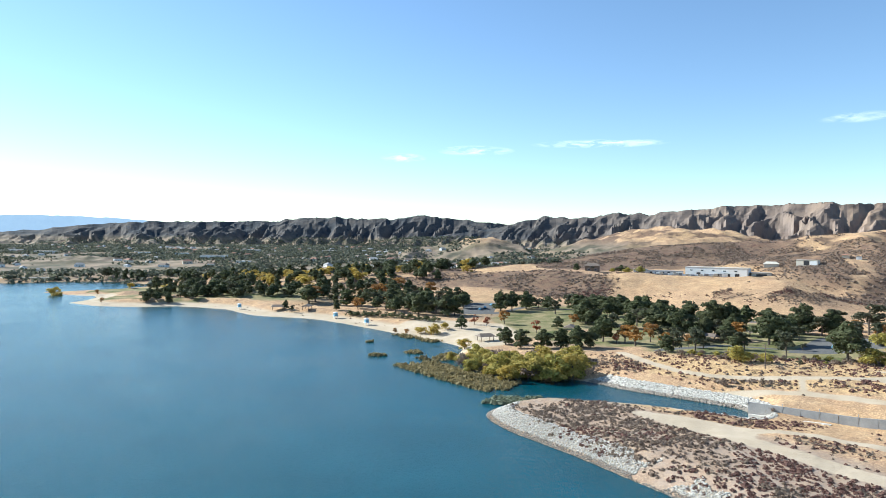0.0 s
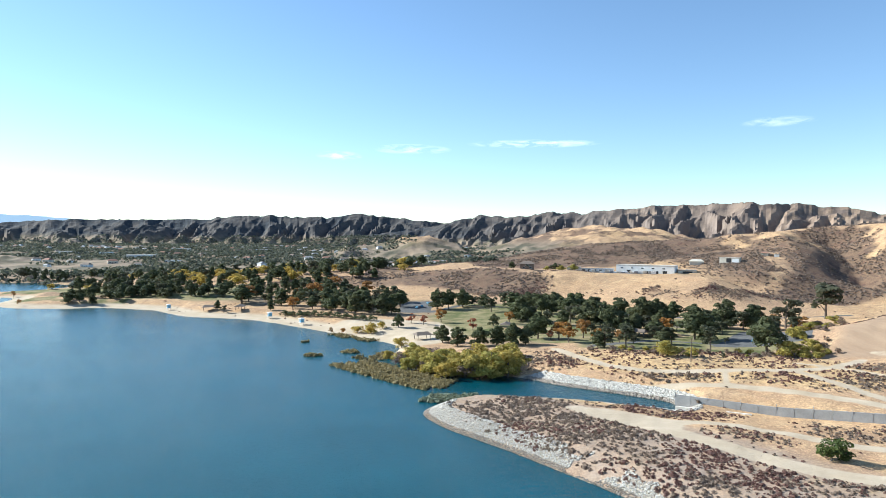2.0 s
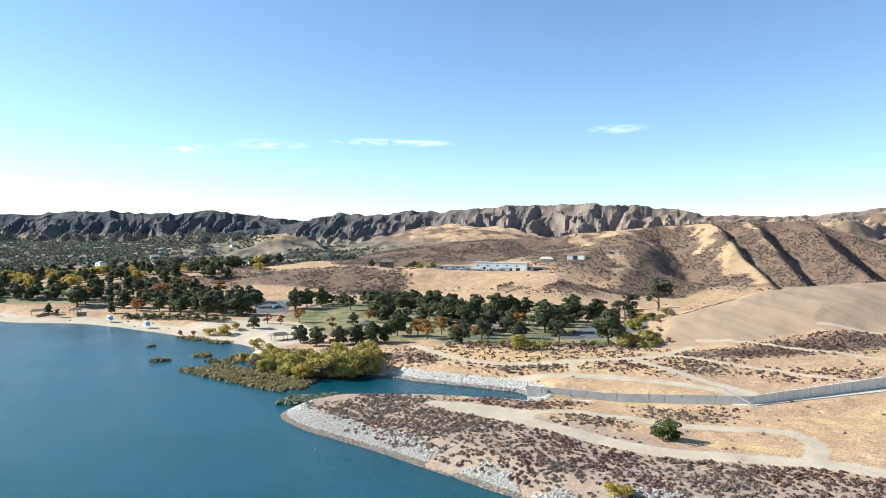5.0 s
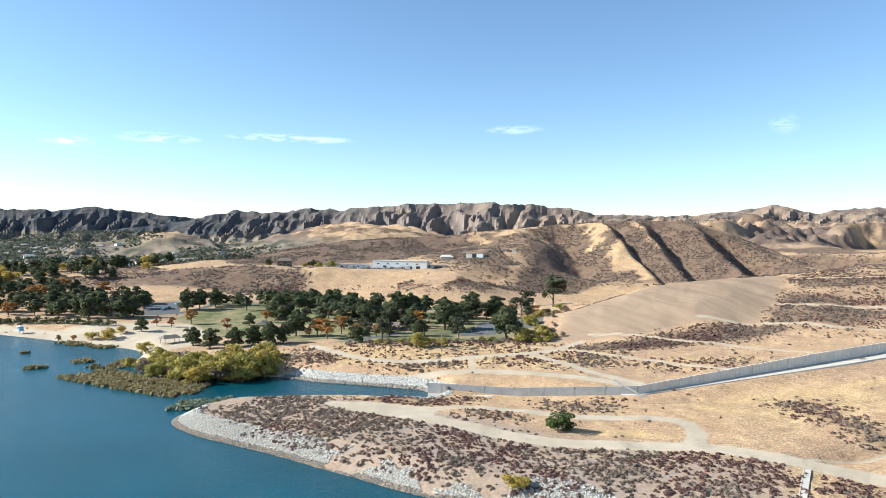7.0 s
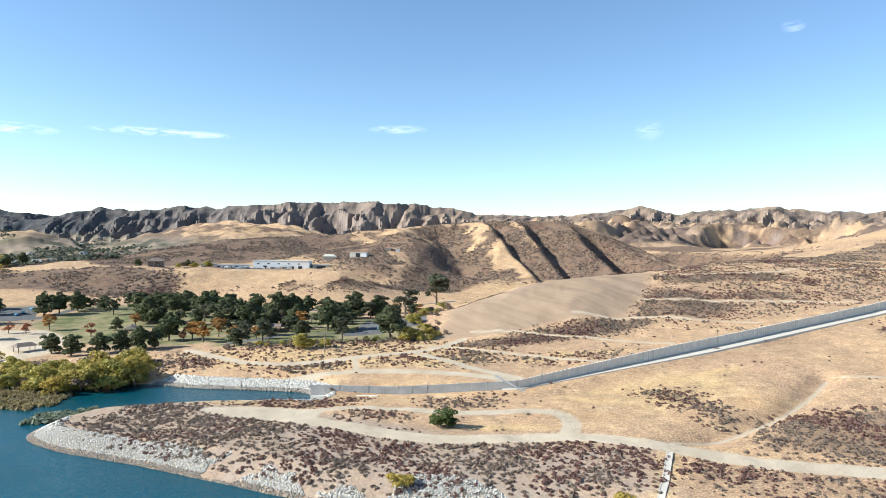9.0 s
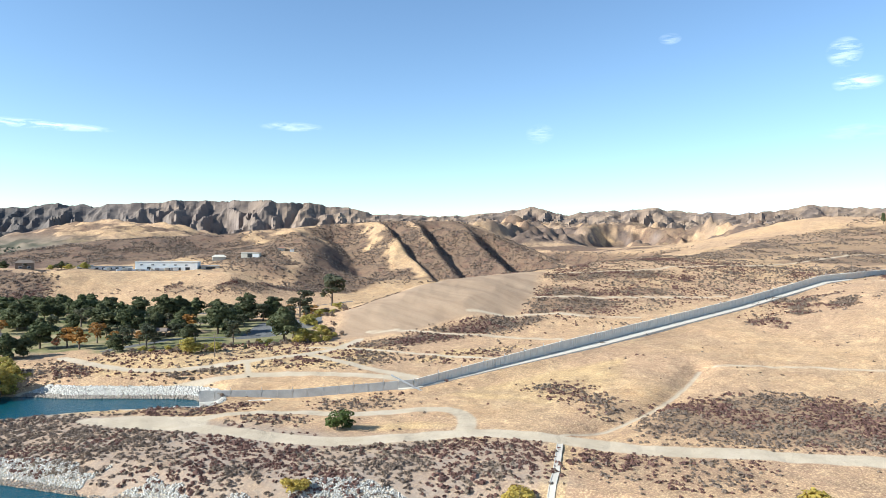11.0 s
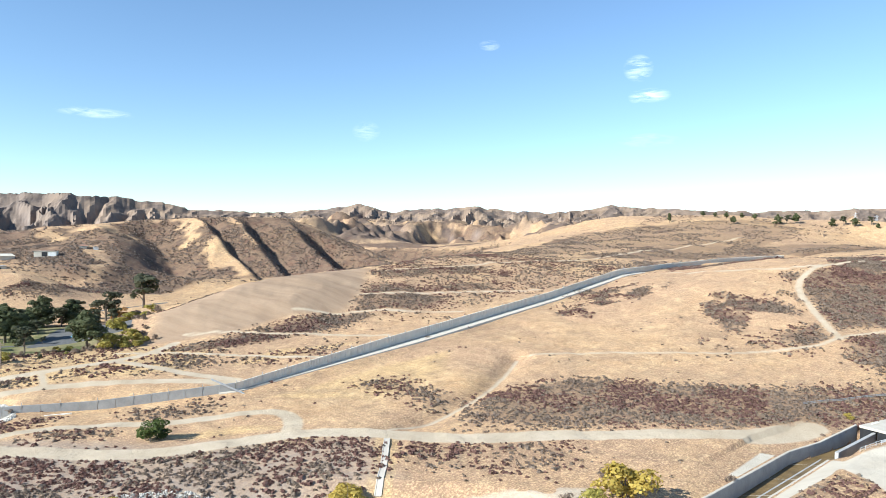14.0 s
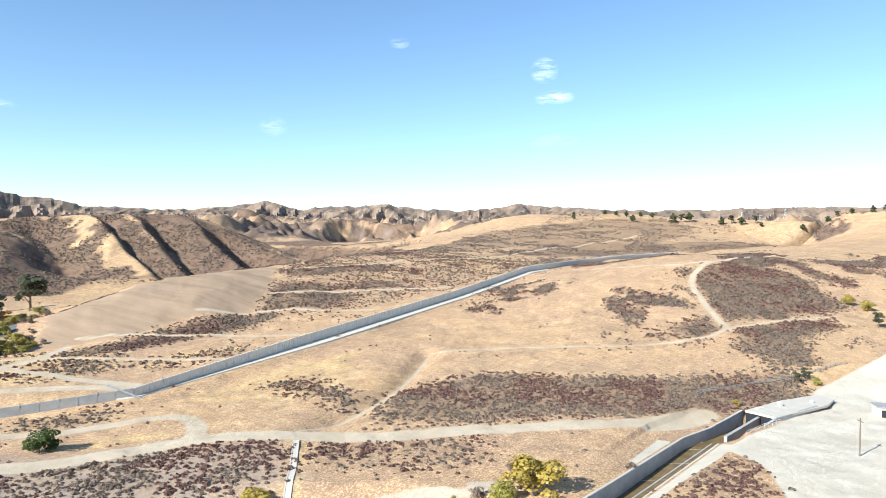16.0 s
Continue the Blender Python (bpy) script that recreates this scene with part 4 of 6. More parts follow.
def plant(kind, x, y, h, spin=0.0, wide=1.0, z=None, group="trees", label=""):
    """A tree of that height at a plan point; alike trees share their meshes."""
    z = gz(x, y) if z is None else z
    v = int(abs(x * 7 + y * 3)) % 3
    s = h / 12.0
    m = pose(x, y, z - 0.05 * h, 0, 0, spin) @ Matrix.Diagonal((s * wide, s * wide, s, 1))
    far = math.hypot(x, y) > 430
    key = (kind, v, far)
    if key in PROTOS:
        p = PROTOS[key]
        ob = copy_thing(p, m @ Matrix.Diagonal((1 / p.scale[0], 1 / p.scale[1], 1 / p.scale[2], 1)))
    else:
        mat, size, n, name, text, cat = KINDS[kind]
        rng = np.random.default_rng(100 * v + len(kind) * 7 + ord(kind[0]))
        blobs = crown(kind, rng)
        if far:
            size, n = size * 1.6, int(n * 0.36)
        V, F = leaf_cloud(blobs, n, size, rng)
        ob = new(name)
        low = kind in ("yellow", "willow", "bush", "greenbush")
        limbs = [[((0, 0, 0), 0.34), ((0.05, 0, 2.5), 0.26), ((0.1, 0.05, 6.5), 0.15), ((0.1, 0.1, 9.5), 0.05)]]
        for b in blobs[:7]:
            z0 = max(1.2 if low else 2.6, b[2] * 0.5)
            limbs.append([((0.05, 0.03, z0), 0.14), ((b[0] * 0.5, b[1] * 0.5, (z0 + b[2]) / 2), 0.09), ((b[0], b[1], b[2]), 0.03)])
        trunk = new("trunk", limb_mesh("trunk", limbs, BARK))
        trunk.parent = ob
        cr = new("crown", sheet("crown", V, F, mat))
        cr.parent = ob
        ob.matrix_basis = m
        tagged(ob, text, cat, group)
        PROTOS[key] = ob
    ob["group"] = group
    if label:
        ob["label"] = label
    return ob


PARK_TREES = [
    (40, 469, 13.7, "d"), (48, 470, 13.3, "d"), (59, 479, 12.8, "d"), (75, 452, 10.7, "g"), (85, 402, 15.4, "d"), (78, 329, 13.2, "d"), (31, 331, 8.8, "d"), (37, 319, 9.2, "d"), (47, 315, 9, "d"), (55, 314, 9.2, "d"),
    (62, 311, 10.4, "d"), (68, 311, 9.2, "d"), (19, 403, 5.8, "r"), (26, 396, 5.8, "r"), (37, 405, 8.1, "o"), (51, 367, 7, "r"), (76, 393, 7, "o"), (87, 323, 9.2, "o"), (89, 313, 10.3, "o"), (100, 326, 9.3, "o"), (83, 323, 4.8, "r")]
PARK_EDGE_TREES = [
    (2, 444, 14, "d"), (8, 444, 12.9, "d"), (15, 481, 12, "d"), (11, 387, 7.7, "d"), (2, 386, 5, "y"), (11, 335, 6.3, "y"), (5, 308, 5.6, "w"), (112, 433, 9.3, "d"), (119, 414, 15, "d"), (116, 373, 14, "d"), (65, 382, 7.1, "d"),
    (69, 488, 7.4, "g"), (-5, 380, 7, "y"), (-12, 385, 5.4, "y"), (105, 433, 10.4, "d"), (122, 447, 10, "d"), (-27, 388, 3.6, "o"), (-20, 383, 3.4, "o")]
LAWN_TREES = [
    (100, 294, 9.8, "g"), (110, 295, 9.9, "g"), (97, 294, 7.7, "d"), (117, 304, 6, "g"), (120, 340, 15, "d"), (132, 341, 10.6, "d"), (159, 379, 15, "d"), (151, 379, 16.5, "d"), (177, 396, 11.9, "d"), (164, 380, 8.6, "d"), (153, 318, 16.1, "d"),
    (190, 358, 16.5, "d"), (188, 366, 9.6, "d"), (202, 353, 12.8, "d"), (134, 301, 8.2, "g"), (143, 282, 11, "g"), (165, 276, 16.4, "d"), (161, 303, 3.4, "g"), (135, 322, 7.2, "g")]
EAST_TREES = [
    (116, 265, 8.4, "w"), (125, 262, 4.8, "w"), (136, 258, 2.9, "g"), (169, 268, 8.4, "w"), (206, 322, 7.9, "g"), (223, 355, 17, "g"), (139, 410, 10.8, "d"), (153, 423, 11.2, "d"), (131, 436, 12.1, "d"), (136, 421, 11, "d"),
    (269, 388, 22, "g"), (250, 353, 5.7, "w"), (217, 324, 5.8, "w"), (191, 298, 7.3, "w"), (176, 265, 7, "w"), (201, 330, 6.4, "g"), (215, 369, 12.4, "g"), (191, 377, 8.8, "g"), (188, 278, 5.6, "w"), (236, 346, 4.6, "w")]
COVE_WILLOWS = [
    (22, 272, 8.5, "w"), (31, 268, 9.5, "w"), (37, 264, 9, "w"), (44, 264, 10.5, "w"), (51, 265, 10, "w"), (16, 290, 5.6, "w"), (29, 293, 7, "w"), (42, 292, 9, "w"), (53, 286, 11, "w"), (15, 316, 5.8, "w"),
    (36, 281, 8, "w"), (47, 277, 9.5, "w"), (57, 275, 8, "w"), (22, 283, 6.5, "w"), (12, 277, 5, "w"), (26, 262, 6, "y"), (48, 270, 7.5, "y")]
rng = np.random.default_rng(4)
for group in (PARK_TREES, PARK_EDGE_TREES, LAWN_TREES, EAST_TREES):
    for x, y, h, k in group:
        plant(LETTERS[k], x, y, h * 1.06, rng.uniform(0, 360), rng.uniform(1.2, 1.5), group="park trees")
for x, y, h, k in COVE_WILLOWS:
    plant(LETTERS[k], x, y, h * 1.3, rng.uniform(0, 360), 1.3, z=0.1, group="cove willows", label="yellow-green autumn willow at the water's edge")


def scatter(poly, n, gap, rng):
    """Random plan points in an area, at least gap apart."""
    xs, ys = [p[0] for p in poly], [p[1] for p in poly]
    out = []
    for _ in range(n * 30):
        x, y = rng.uniform(min(xs), max(xs)), rng.uniform(min(ys), max(ys))
        if inside(poly, np.array([x]), np.array([y]))[0] and all((x - a) ** 2 + (y - b) ** 2 > gap * gap for a, b in out):
            out.append((x, y))
            if len(out) >= n:
                break
    return out


for poly, n, gap, kinds, lo, hi in (
        ([(-125, 560), (-100, 510), (-60, 478), (-25, 448), (6, 446), (16, 540), (-20, 600), (-110, 610)], 105, 5.0, "ddtttdgdgo", 6, 15),
        ([(-250, 560), (-200, 552), (-130, 545), (-120, 600), (-230, 640)], 46, 6, "dddtg", 7, 12),
        ([(-215, 590), (-170, 565), (-165, 590), (-200, 620)], 13, 6, "dddg", 8, 12),
        ([(-245, 540), (-215, 535), (-190, 548), (-178, 562), (-240, 575)], 12, 7, "ddg", 7, 10),
        ([(-300, 640), (-240, 600), (-230, 640), (-290, 690)], 10, 9, "ddgy", 6, 10),
        ([(-420, 800), (-300, 780), (-280, 830), (-420, 850)], 16, 8, "dtg", 8, 13),
        ([(-280, 640), (-200, 610), (-60, 640), (20, 640), (60, 740), (-60, 800), (-280, 780)], 150, 7, "dddtgy", 8, 14),
        ([(74, 300), (96, 292), (150, 300), (180, 330), (120, 345), (84, 340)], 10, 8, "dggo", 6, 10),
        ([(60, 490), (150, 440), (180, 430), (120, 500)], 20, 8, "dddg", 9, 13),
        ([(80, 430), (200, 392), (232, 345), (200, 325), (120, 340), (85, 385)], 28, 9, "dddggo", 8, 12),
        ([(110, 632), (175, 600), (180, 615), (120, 650)], 9, 6, "dgw", 5, 8)):
    for x, y in scatter(poly, n, gap, rng):
        k = kinds[rng.integers(len(kinds))]
        plant(LETTERS[k], x, y, rng.uniform(lo, hi), rng.uniform(0, 360), rng.uniform(1.3, 1.75), group="wooded park trees")
for x, y, h, k in ((-353, 618, 11.5, "y"), (-345, 610, 9, "y"), (-310, 610, 6, "o"), (-268, 535, 5, "o"), (-112, 486, 7, "d"), (-106, 478, 5.5, "g"), (-74, 474, 8, "d"), (-300, 655, 8, "y")):
    plant(LETTERS[k], x, y, h, rng.uniform(0, 360), 1.1, group="shore trees", label="autumn tree standing on the sandy lagoon shore" if k in "yo" else "dark tree at the back of the beach")
for x, y in scatter([(6, 300), (14, 276), (24, 264), (40, 258), (56, 264), (60, 282), (50, 300), (30, 304), (14, 308)], 58, 2.8, rng):
    plant("willow" if rng.uniform() < 0.72 else ("bush" if rng.uniform() < 0.5 else "yellow"), x, y, rng.uniform(4.5, 8.5), rng.uniform(0, 360), 1.35, z=0.1, group="cove willows", label="yellow-green autumn willow at the water's edge")
# single bushes on the dry ground near the water
plant("greenbush", 104, 147, 7.2, 20, 1.3, group="bushes")
plant("greenbush", 107, 146, 3.0, 80, 1.6, group="bushes")
for x, y, h, k in ((131, 38, 9.6, "y"), (126, 43, 6.0, "w"), (105, 86, 7.2, "y"), (157, 23, 2.2, "b"), (126, 48, 3.0, "b"), (123, 52, 2.4, "w"), (75, 121, 4.2, "y"), (142, 46, 2.6, "b"), (266, -17, 4.2, "g"), (271, -20, 5.0, "g"), (268, -23, 3.4, "w"), (393, -46, 7, "w"), (354, -54, 8, "g"), (385, -54, 7, "w"),
                   (226, 2, 2.6, "w"), (180, 262, 3.2, "w"), (192, 268, 3.0, "b"), (100, 206, 3.0, "b"), (98, 236, 3.2, "b"), (110, 233, 3.0, "b")):
    plant(LETTERS[k], x, y, h, rng.uniform(0, 360), 1.5 if k == "y" else 1.15, group="bushes", label={"y": "yellow autumn bush beside the rocky shore", "w": "yellow-green bush on dry grass", "b": "grey-green brush on dry ground", "g": "pale grey-green shrub at the slope's foot"}[k])
for x, y in scatter([(88, 286), (112, 270), (168, 262), (200, 282), (190, 292), (150, 276), (104, 286)], 46, 3.0, rng):
    plant("bush" if rng.uniform() < 0.7 else "willow", x, y, rng.uniform(1.6, 3.2), rng.uniform(0, 360), 1.5, group="park edge bushes", label="low olive bush along the park's edge")
for x, y in scatter([(186, 262), (176, 270), (214, 330), (244, 360), (256, 352), (224, 312)], 22, 4.0, rng):
    plant("willow" if rng.uniform() < 0.6 else "bush", x, y, rng.uniform(2.5, 5.5), rng.uniform(0, 360), 1.4, group="park edge bushes", label="low yellow-green bush at the hill's foot")
# trees along the far ridge
for az, d, h, k in ((-79.3, 1010, 9, "d"), (-80.2, 1005, 8, "d"), (-81.0, 1000, 9, "d"), (-82.1, 1015, 8, "d"), (-83.0, 1010, 9, "d"), (-84.6, 985, 14, "d"), (-85.2, 990, 13, "g"), (-85.8, 1000, 14, "d"), (-88.2, 1000, 11, "d"), (-88.9, 1005, 13, "g"),
                    (-89.6, 1000, 12, "d"), (-90.6, 1010, 12, "g"), (-91.0, 1000, 7, "d"), (-93.8, 990, 9, "d"), (-94.5, 990, 9, "g"), (-95.4, 990, 8, "d"), (-96.0, 1000, 9, "g"), (-96.9, 1000, 8, "d"), (-98.2, 1000, 9, "d"), (-99.0, 1000, 10, "g"),
                    (-76.8, 960, 14, "t"), (-81.5, 960, 11, "d"), (-97.0, 1090, 16, "t"), (-97.8, 1095, 17, "d"), (-98.8, 1100, 15, "t")):
    x, y = bearing(az, d)
    plant(LETTERS[k], x, y, h, az * 31, 1.2, group="ridge trees", label="dark tree standing on the dry grass ridge")


def stuff(name, quads, mat, label, cat):
    V = np.concatenate(quads)
    ob = new(name, sheet(name, V, np.arange(len(V)).reshape(-1, 4), mat))
    return tagged(ob, label, cat, kind="stuff")


def tufts(P, size, leaves, rng, tall=0.8, leaf=0.475):
    """Low domes of small quads at the points P (n, 3), of radius size (n)."""
    n = len(P)
    d = rng.normal(size=(n, leaves, 3))
    d /= np.linalg.norm(d, axis=2)[..., None]
    d[..., 2] = np.abs(d[..., 2])
    s = size[:, None, None]
    c = P[:, None, :] + d * s * np.array((1, 1, tall)) * rng.uniform(0.55, 0.95, (n, leaves, 1))
    nrm = d + rng.normal(size=d.shape) * 0.35 + np.array((0, 0, 0.25))
    nrm /= np.linalg.norm(nrm, axis=2)[..., None]
    t = np.cross(nrm, rng.normal(size=d.shape))
    t /= np.linalg.norm(t, axis=2)[..., None]
    b = np.cross(nrm, t)
    w = s * rng.uniform(0.74, 1.26, (n, leaves, 1)) * leaf
    return np.stack([c - t * w - b * w * 0.6, c + t * w * 0.8 - b * w, c + t * w + b * w * 0.7, c - t * w * 0.7 + b * w], 2).reshape(-1, 3)


def blades(P, tall, rng, k=5):
    """Upright leaning blades."""
    n = len(P)
    a = rng.uniform(0, 6.28, (n, k))
    root = P[:, None, :] + np.stack([np.cos(a), np.sin(a), 0 * a], -1) * rng.uniform(0, 0.5, (n, k, 1))
    lean = np.stack([np.cos(a), np.sin(a), 0 * a], -1) * 0.3
    h = tall[:, None, None] * rng.uniform(0.6, 1.1, (n, k, 1))
    top = root + (lean + np.array((0, 0, 1))) * h
    side = np.stack([-np.sin(a), np.cos(a), 0 * a], -1) * 0.28
    return np.stack([root - side, root + side, top + side * 0.6, top - side * 0.6], 2).reshape(-1, 3)


def build_brush():
    rng = np.random.default_rng(12)
    n = 430000
    d = np.sqrt(rng.uniform(125 ** 2, 560 ** 2, n))
    a = np.radians(rng.uniform(-102, 30, n))
    X, Y = -np.sin(a) * d, np.cos(a) * d
    keep = shore_dist(X, Y) > 3.5
    X, Y, d = X[keep], Y[keep], d[keep]
    Z = ground_z(X, Y)
    z = zones(X, Y, Z, np.full(X.shape, 50.0))
    clump = fbm(X / 9, Y / 9, 3, 91)
    p = z["scrub"] * (0.42 + 0.7 * smooth(0.30, 0.56, clump)) + 0.012 * smooth(0.55, 0.7, clump) * (1 - z["mown"])
    p = p * (1 - np.clip(z["road"] * 1.6 + z["sand"] + z["lawn"] + z["asphalt"] + z["concrete"], 0, 1))
    ok = rng.uniform(size=len(X)) < p * np.where(d < 260, 1.1, 1.0)
    X, Y, Z, d = X[ok], Y[ok], Z[ok], d[ok]
    size = rng.uniform(0.28, 0.76, len(X)) * np.where(d < 260, 0.95, 1.1) * (1 + 0.5 * (rng.uniform(size=len(X)) > 0.93))
    P = np.stack([X, Y, Z], -1)
    hue = fbm(X / 16, Y / 16, 3, 95) + rng.normal(size=len(X)) * 0.085
    for name, mat, sel, label in (("buckwheat_brush", BUCK, hue > 0.53, "low russet-brown buckwheat brush on bare ground"),
                                  ("sage_brush", SAGE, (hue <= 0.53) & (hue > 0.44), "low grey-brown sage brush on bare ground"),
                                  ("green_brush", OLIVE, hue <= 0.44, "low olive-grey brush on dry slopes")):
        near, far = sel & (d < 235), sel & (d >= 235)
        stuff(name, [tufts(P[near], size[near], 13, rng, 0.8, 0.33), tufts(P[far], size[far], 6, rng)], mat, label, "brush")
    # larger brush on the hills further off
    n = 170000
    d = np.sqrt(rng.uniform(540 ** 2, 1060 ** 2, n))
    a = np.radians(rng.uniform(-102, 8, n))
    X, Y = -np.sin(a) * d, np.cos(a) * d
    Z = ground_z(X, Y)
    z = zones(X, Y, Z, np.full(X.shape, 50.0))
    p = z["scrub"] * smooth(0.35, 0.6, fbm(X / 22, Y / 22, 3, 92))
    ok = rng.uniform(size=n) < p * 0.95
    P = np.stack([X, Y, Z], -1)[ok]
    stuff("hill_brush", [tufts(P, rng.uniform(0.7, 1.5, len(P)), 5, rng, 0.6)], OLIVE, "dark brush scattered over the dry hills", "brush")


def build_reeds():
    rng = np.random.default_rng(15)
    quads = []
    for poly, n in (([(-21, 292), (-10, 276), (-2, 265), (10, 250), (16, 243), (24, 246), (30, 258), (16, 272), (4, 290), (-6, 300)], 1500),
                    ([(-34, 316), (-29, 319), (-26, 315), (-30, 312)], 60), ([(-18, 326), (-12, 329), (-9, 323), (-15, 320)], 70), ([(-40, 356), (-36, 358), (-35, 355)], 15),
                    ([(-30, 386), (-20, 382), (-8, 366), (0, 360), (-6, 356), (-20, 372)], 130), ([(-12, 310), (2, 322), (6, 308), (-2, 300)], 90)):
        pts = np.array([(x, y, -0.1) for x, y in scatter(poly, n, 0.15 if n > 300 else 0.3, rng)])
        pts = pts[fbm(pts[:, 0] / 5, pts[:, 1] / 5, 3, 7) > 0.36]
        quads.append(blades(pts[::2], rng.uniform(0.8, 1.7, len(pts[::2])), rng))
        quads.append(tufts(pts, rng.uniform(0.5, 1.3, len(pts)), 12, rng, 1.1))
    stuff("reed_bed", quads, REED, "tawny reeds and rushes standing in the shallow water", "reeds")
    pts = np.array([(x, y, 0.1) for x, y in scatter([(13, 226), (20, 236), (34, 235), (34, 230), (22, 224)], 130, 0.4, rng)])
    stuff("tamarisk_thicket", [tufts(pts, rng.uniform(0.7, 1.5, len(pts)), 9, rng)], foliage("tamarisk_leaves", (0.16, 0.19, 0.12), (0.26, 0.28, 0.19), (0.2, 0.22, 0.15)), "pale grey-green thicket at the spit's tip", "brush")


def build_valley_trees():
    rng = np.random.default_rng(16)
    n = 76000
    d = np.sqrt(rng.uniform(640 ** 2, 2900 ** 2, n))
    a = np.radians(rng.uniform(-24, 36, n))
    X, Y = -np.sin(a) * d, np.cos(a) * d
    ok = (Y > 720) & (rng.uniform(size=n) < smooth(0.34, 0.58, fbm(X / 150, Y / 110, 4, 41)) * 0.8)
    X, Y, d = X[ok], Y[ok], d[ok]
    Z = ground_z(X, Y)
    az = np.degrees(np.arctan2(-X, Y))
    ok = (Z < 60) & ((Z < 30) | (az > -3)) & (rng.uniform(size=len(Z)) < smooth(-24, -14, az))
    X, Y, Z, d = X[ok], Y[ok], Z[ok], d[ok]
    size = rng.uniform(1.6, 4.2, len(X))
    P = np.stack([X, Y, Z + size * 0.5], -1)
    stuff("valley_trees", [tufts(P, size, 5, rng, 1.1)], VALLEY_GREEN, "dark trees spread through the valley town", "trees")


build_brush()
build_reeds()
build_valley_trees()


# ---- built things ----
CONCRETE = plain("weathered_concrete", (0.62, 0.575, 0.50), (0.76, 0.71, 0.62), 0.5, 0.85, 0.2)
PALE_CONCRETE = plain("pale_concrete", (0.44, 0.39, 0.315), (0.54, 0.48, 0.40), 0.4, 0.85, 0.15)
WET_BED = plain("wet_channel_bed", (0.075, 0.05, 0.02), (0.24, 0.16, 0.07), 0.22, 0.5, Specular_IOR_Level=0.25)
# concrete in a darker grey, for the channel and the wall's low end
DARK_CONCRETE = plain("dark_concrete", (0.26, 0.255, 0.245), (0.40, 0.39, 0.37), 0.3, 0.85, 0.2)
WHITE_PAINT = plain("white_paint", (0.66, 0.66, 0.63), (0.76, 0.76, 0.74), 0.4, 0.6)
CREAM_PAINT = plain("cream_stucco", (0.50, 0.45, 0.36), (0.62, 0.57, 0.48), 0.4, 0.8)
GREY_ROOF = plain("grey_roofing", (0.24, 0.235, 0.23), (0.34, 0.33, 0.32), 0.5, 0.8)
BROWN_ROOF = plain("brown_shingles", (0.13, 0.10, 0.08), (0.22, 0.17, 0.13), 0.8, 0.9)
TILE_ROOF = plain("red_tiles", (0.24, 0.12, 0.08), (0.34, 0.19, 0.13), 0.8, 0.9)
# near-black slabs that stand in for the shade inside openings; also the wheels
DARK_OPENING = plain("dark_opening", (0.012, 0.012, 0.014), (0.03, 0.03, 0.032), 1.0, 0.5)
GLASS = plain("window_glass", (0.02, 0.025, 0.03), (0.04, 0.05, 0.055), 1.0, 0.08)
STEEL = plain("galvanised_steel", (0.42, 0.43, 0.44), (0.55, 0.56, 0.57), 2.0, 0.45, Metallic=0.6)
WOOD = plain("pole_wood", (0.12, 0.09, 0.065), (0.2, 0.155, 0.115), 3.0, 0.9)
BLUE_PAINT = plain("blue_paint", (0.12, 0.3, 0.42), (0.17, 0.36, 0.48), 1.0, 0.5)
def stone_material(name, low, high, vein):
    k = Mat(name)
    rnd = k.node("ShaderNodeNewGeometry").outputs["Random Per Island"]
    return k.done(k.mix(k.map(k.noise(3.0), 0.3, 0.7, 0, 0.3), k.mix(rnd, low, high), vein), 0.9)


STONE = stone_material("riprap_stone", (0.31, 0.285, 0.25), (0.64, 0.60, 0.53), (0.40, 0.36, 0.31))
COBBLE = stone_material("cobble_stone", (0.15, 0.125, 0.10), (0.36, 0.31, 0.255), (0.24, 0.20, 0.16))


def box(bm, x, y, z, sx, sy, sz, turn=0.0):
    """A box on its base centre."""
    m = pose(x, y, z + sz / 2, 0, 0, turn) @ Matrix.Diagonal((sx, sy, sz, 1))
    return bmesh.ops.create_cube(bm, size=1, matrix=m)["verts"]


def prism(bm, p, q, z0, z1, t0, t1, thick):
    """A wall piece from plan point p to q: bottoms z0, z1 and tops t0, t1."""
    dx, dy = q[0] - p[0], q[1] - p[1]
    ln = math.hypot(dx, dy)
    nx, ny = -dy / ln * thick / 2, dx / ln * thick / 2
    v = [bm.verts.new(c) for c in ((p[0] - nx, p[1] - ny, z0), (q[0] - nx, q[1] - ny, z1), (q[0] + nx, q[1] + ny, z1), (p[0] + nx, p[1] + ny, z0),
                                   (p[0] - nx, p[1] - ny, t0), (q[0] - nx, q[1] - ny, t1), (q[0] + nx, q[1] + ny, t1), (p[0] + nx, p[1] + ny, t0))]
    for f in ((3, 2, 1, 0), (4, 5, 6, 7), (0, 1, 5, 4), (1, 2, 6, 5), (2, 3, 7, 6), (3, 0, 4, 7)):
        bm.faces.new([v[i] for i in f])


def along(line, values, step):
    """Points about step apart on a line, with the interpolated values."""
    out = []
    for (p, a), (q, b) in zip(zip(line, values), list(zip(line, values))[1:]):
        n = max(1, round(math.hypot(q[0] - p[0], q[1] - p[1]) / step))
        out += [(p[0] + (q[0] - p[0]) * i / n, p[1] + (q[1] - p[1]) * i / n, a + (b - a) * i / n) for i in range(n)]
    return out + [(*line[-1], values[-1])]


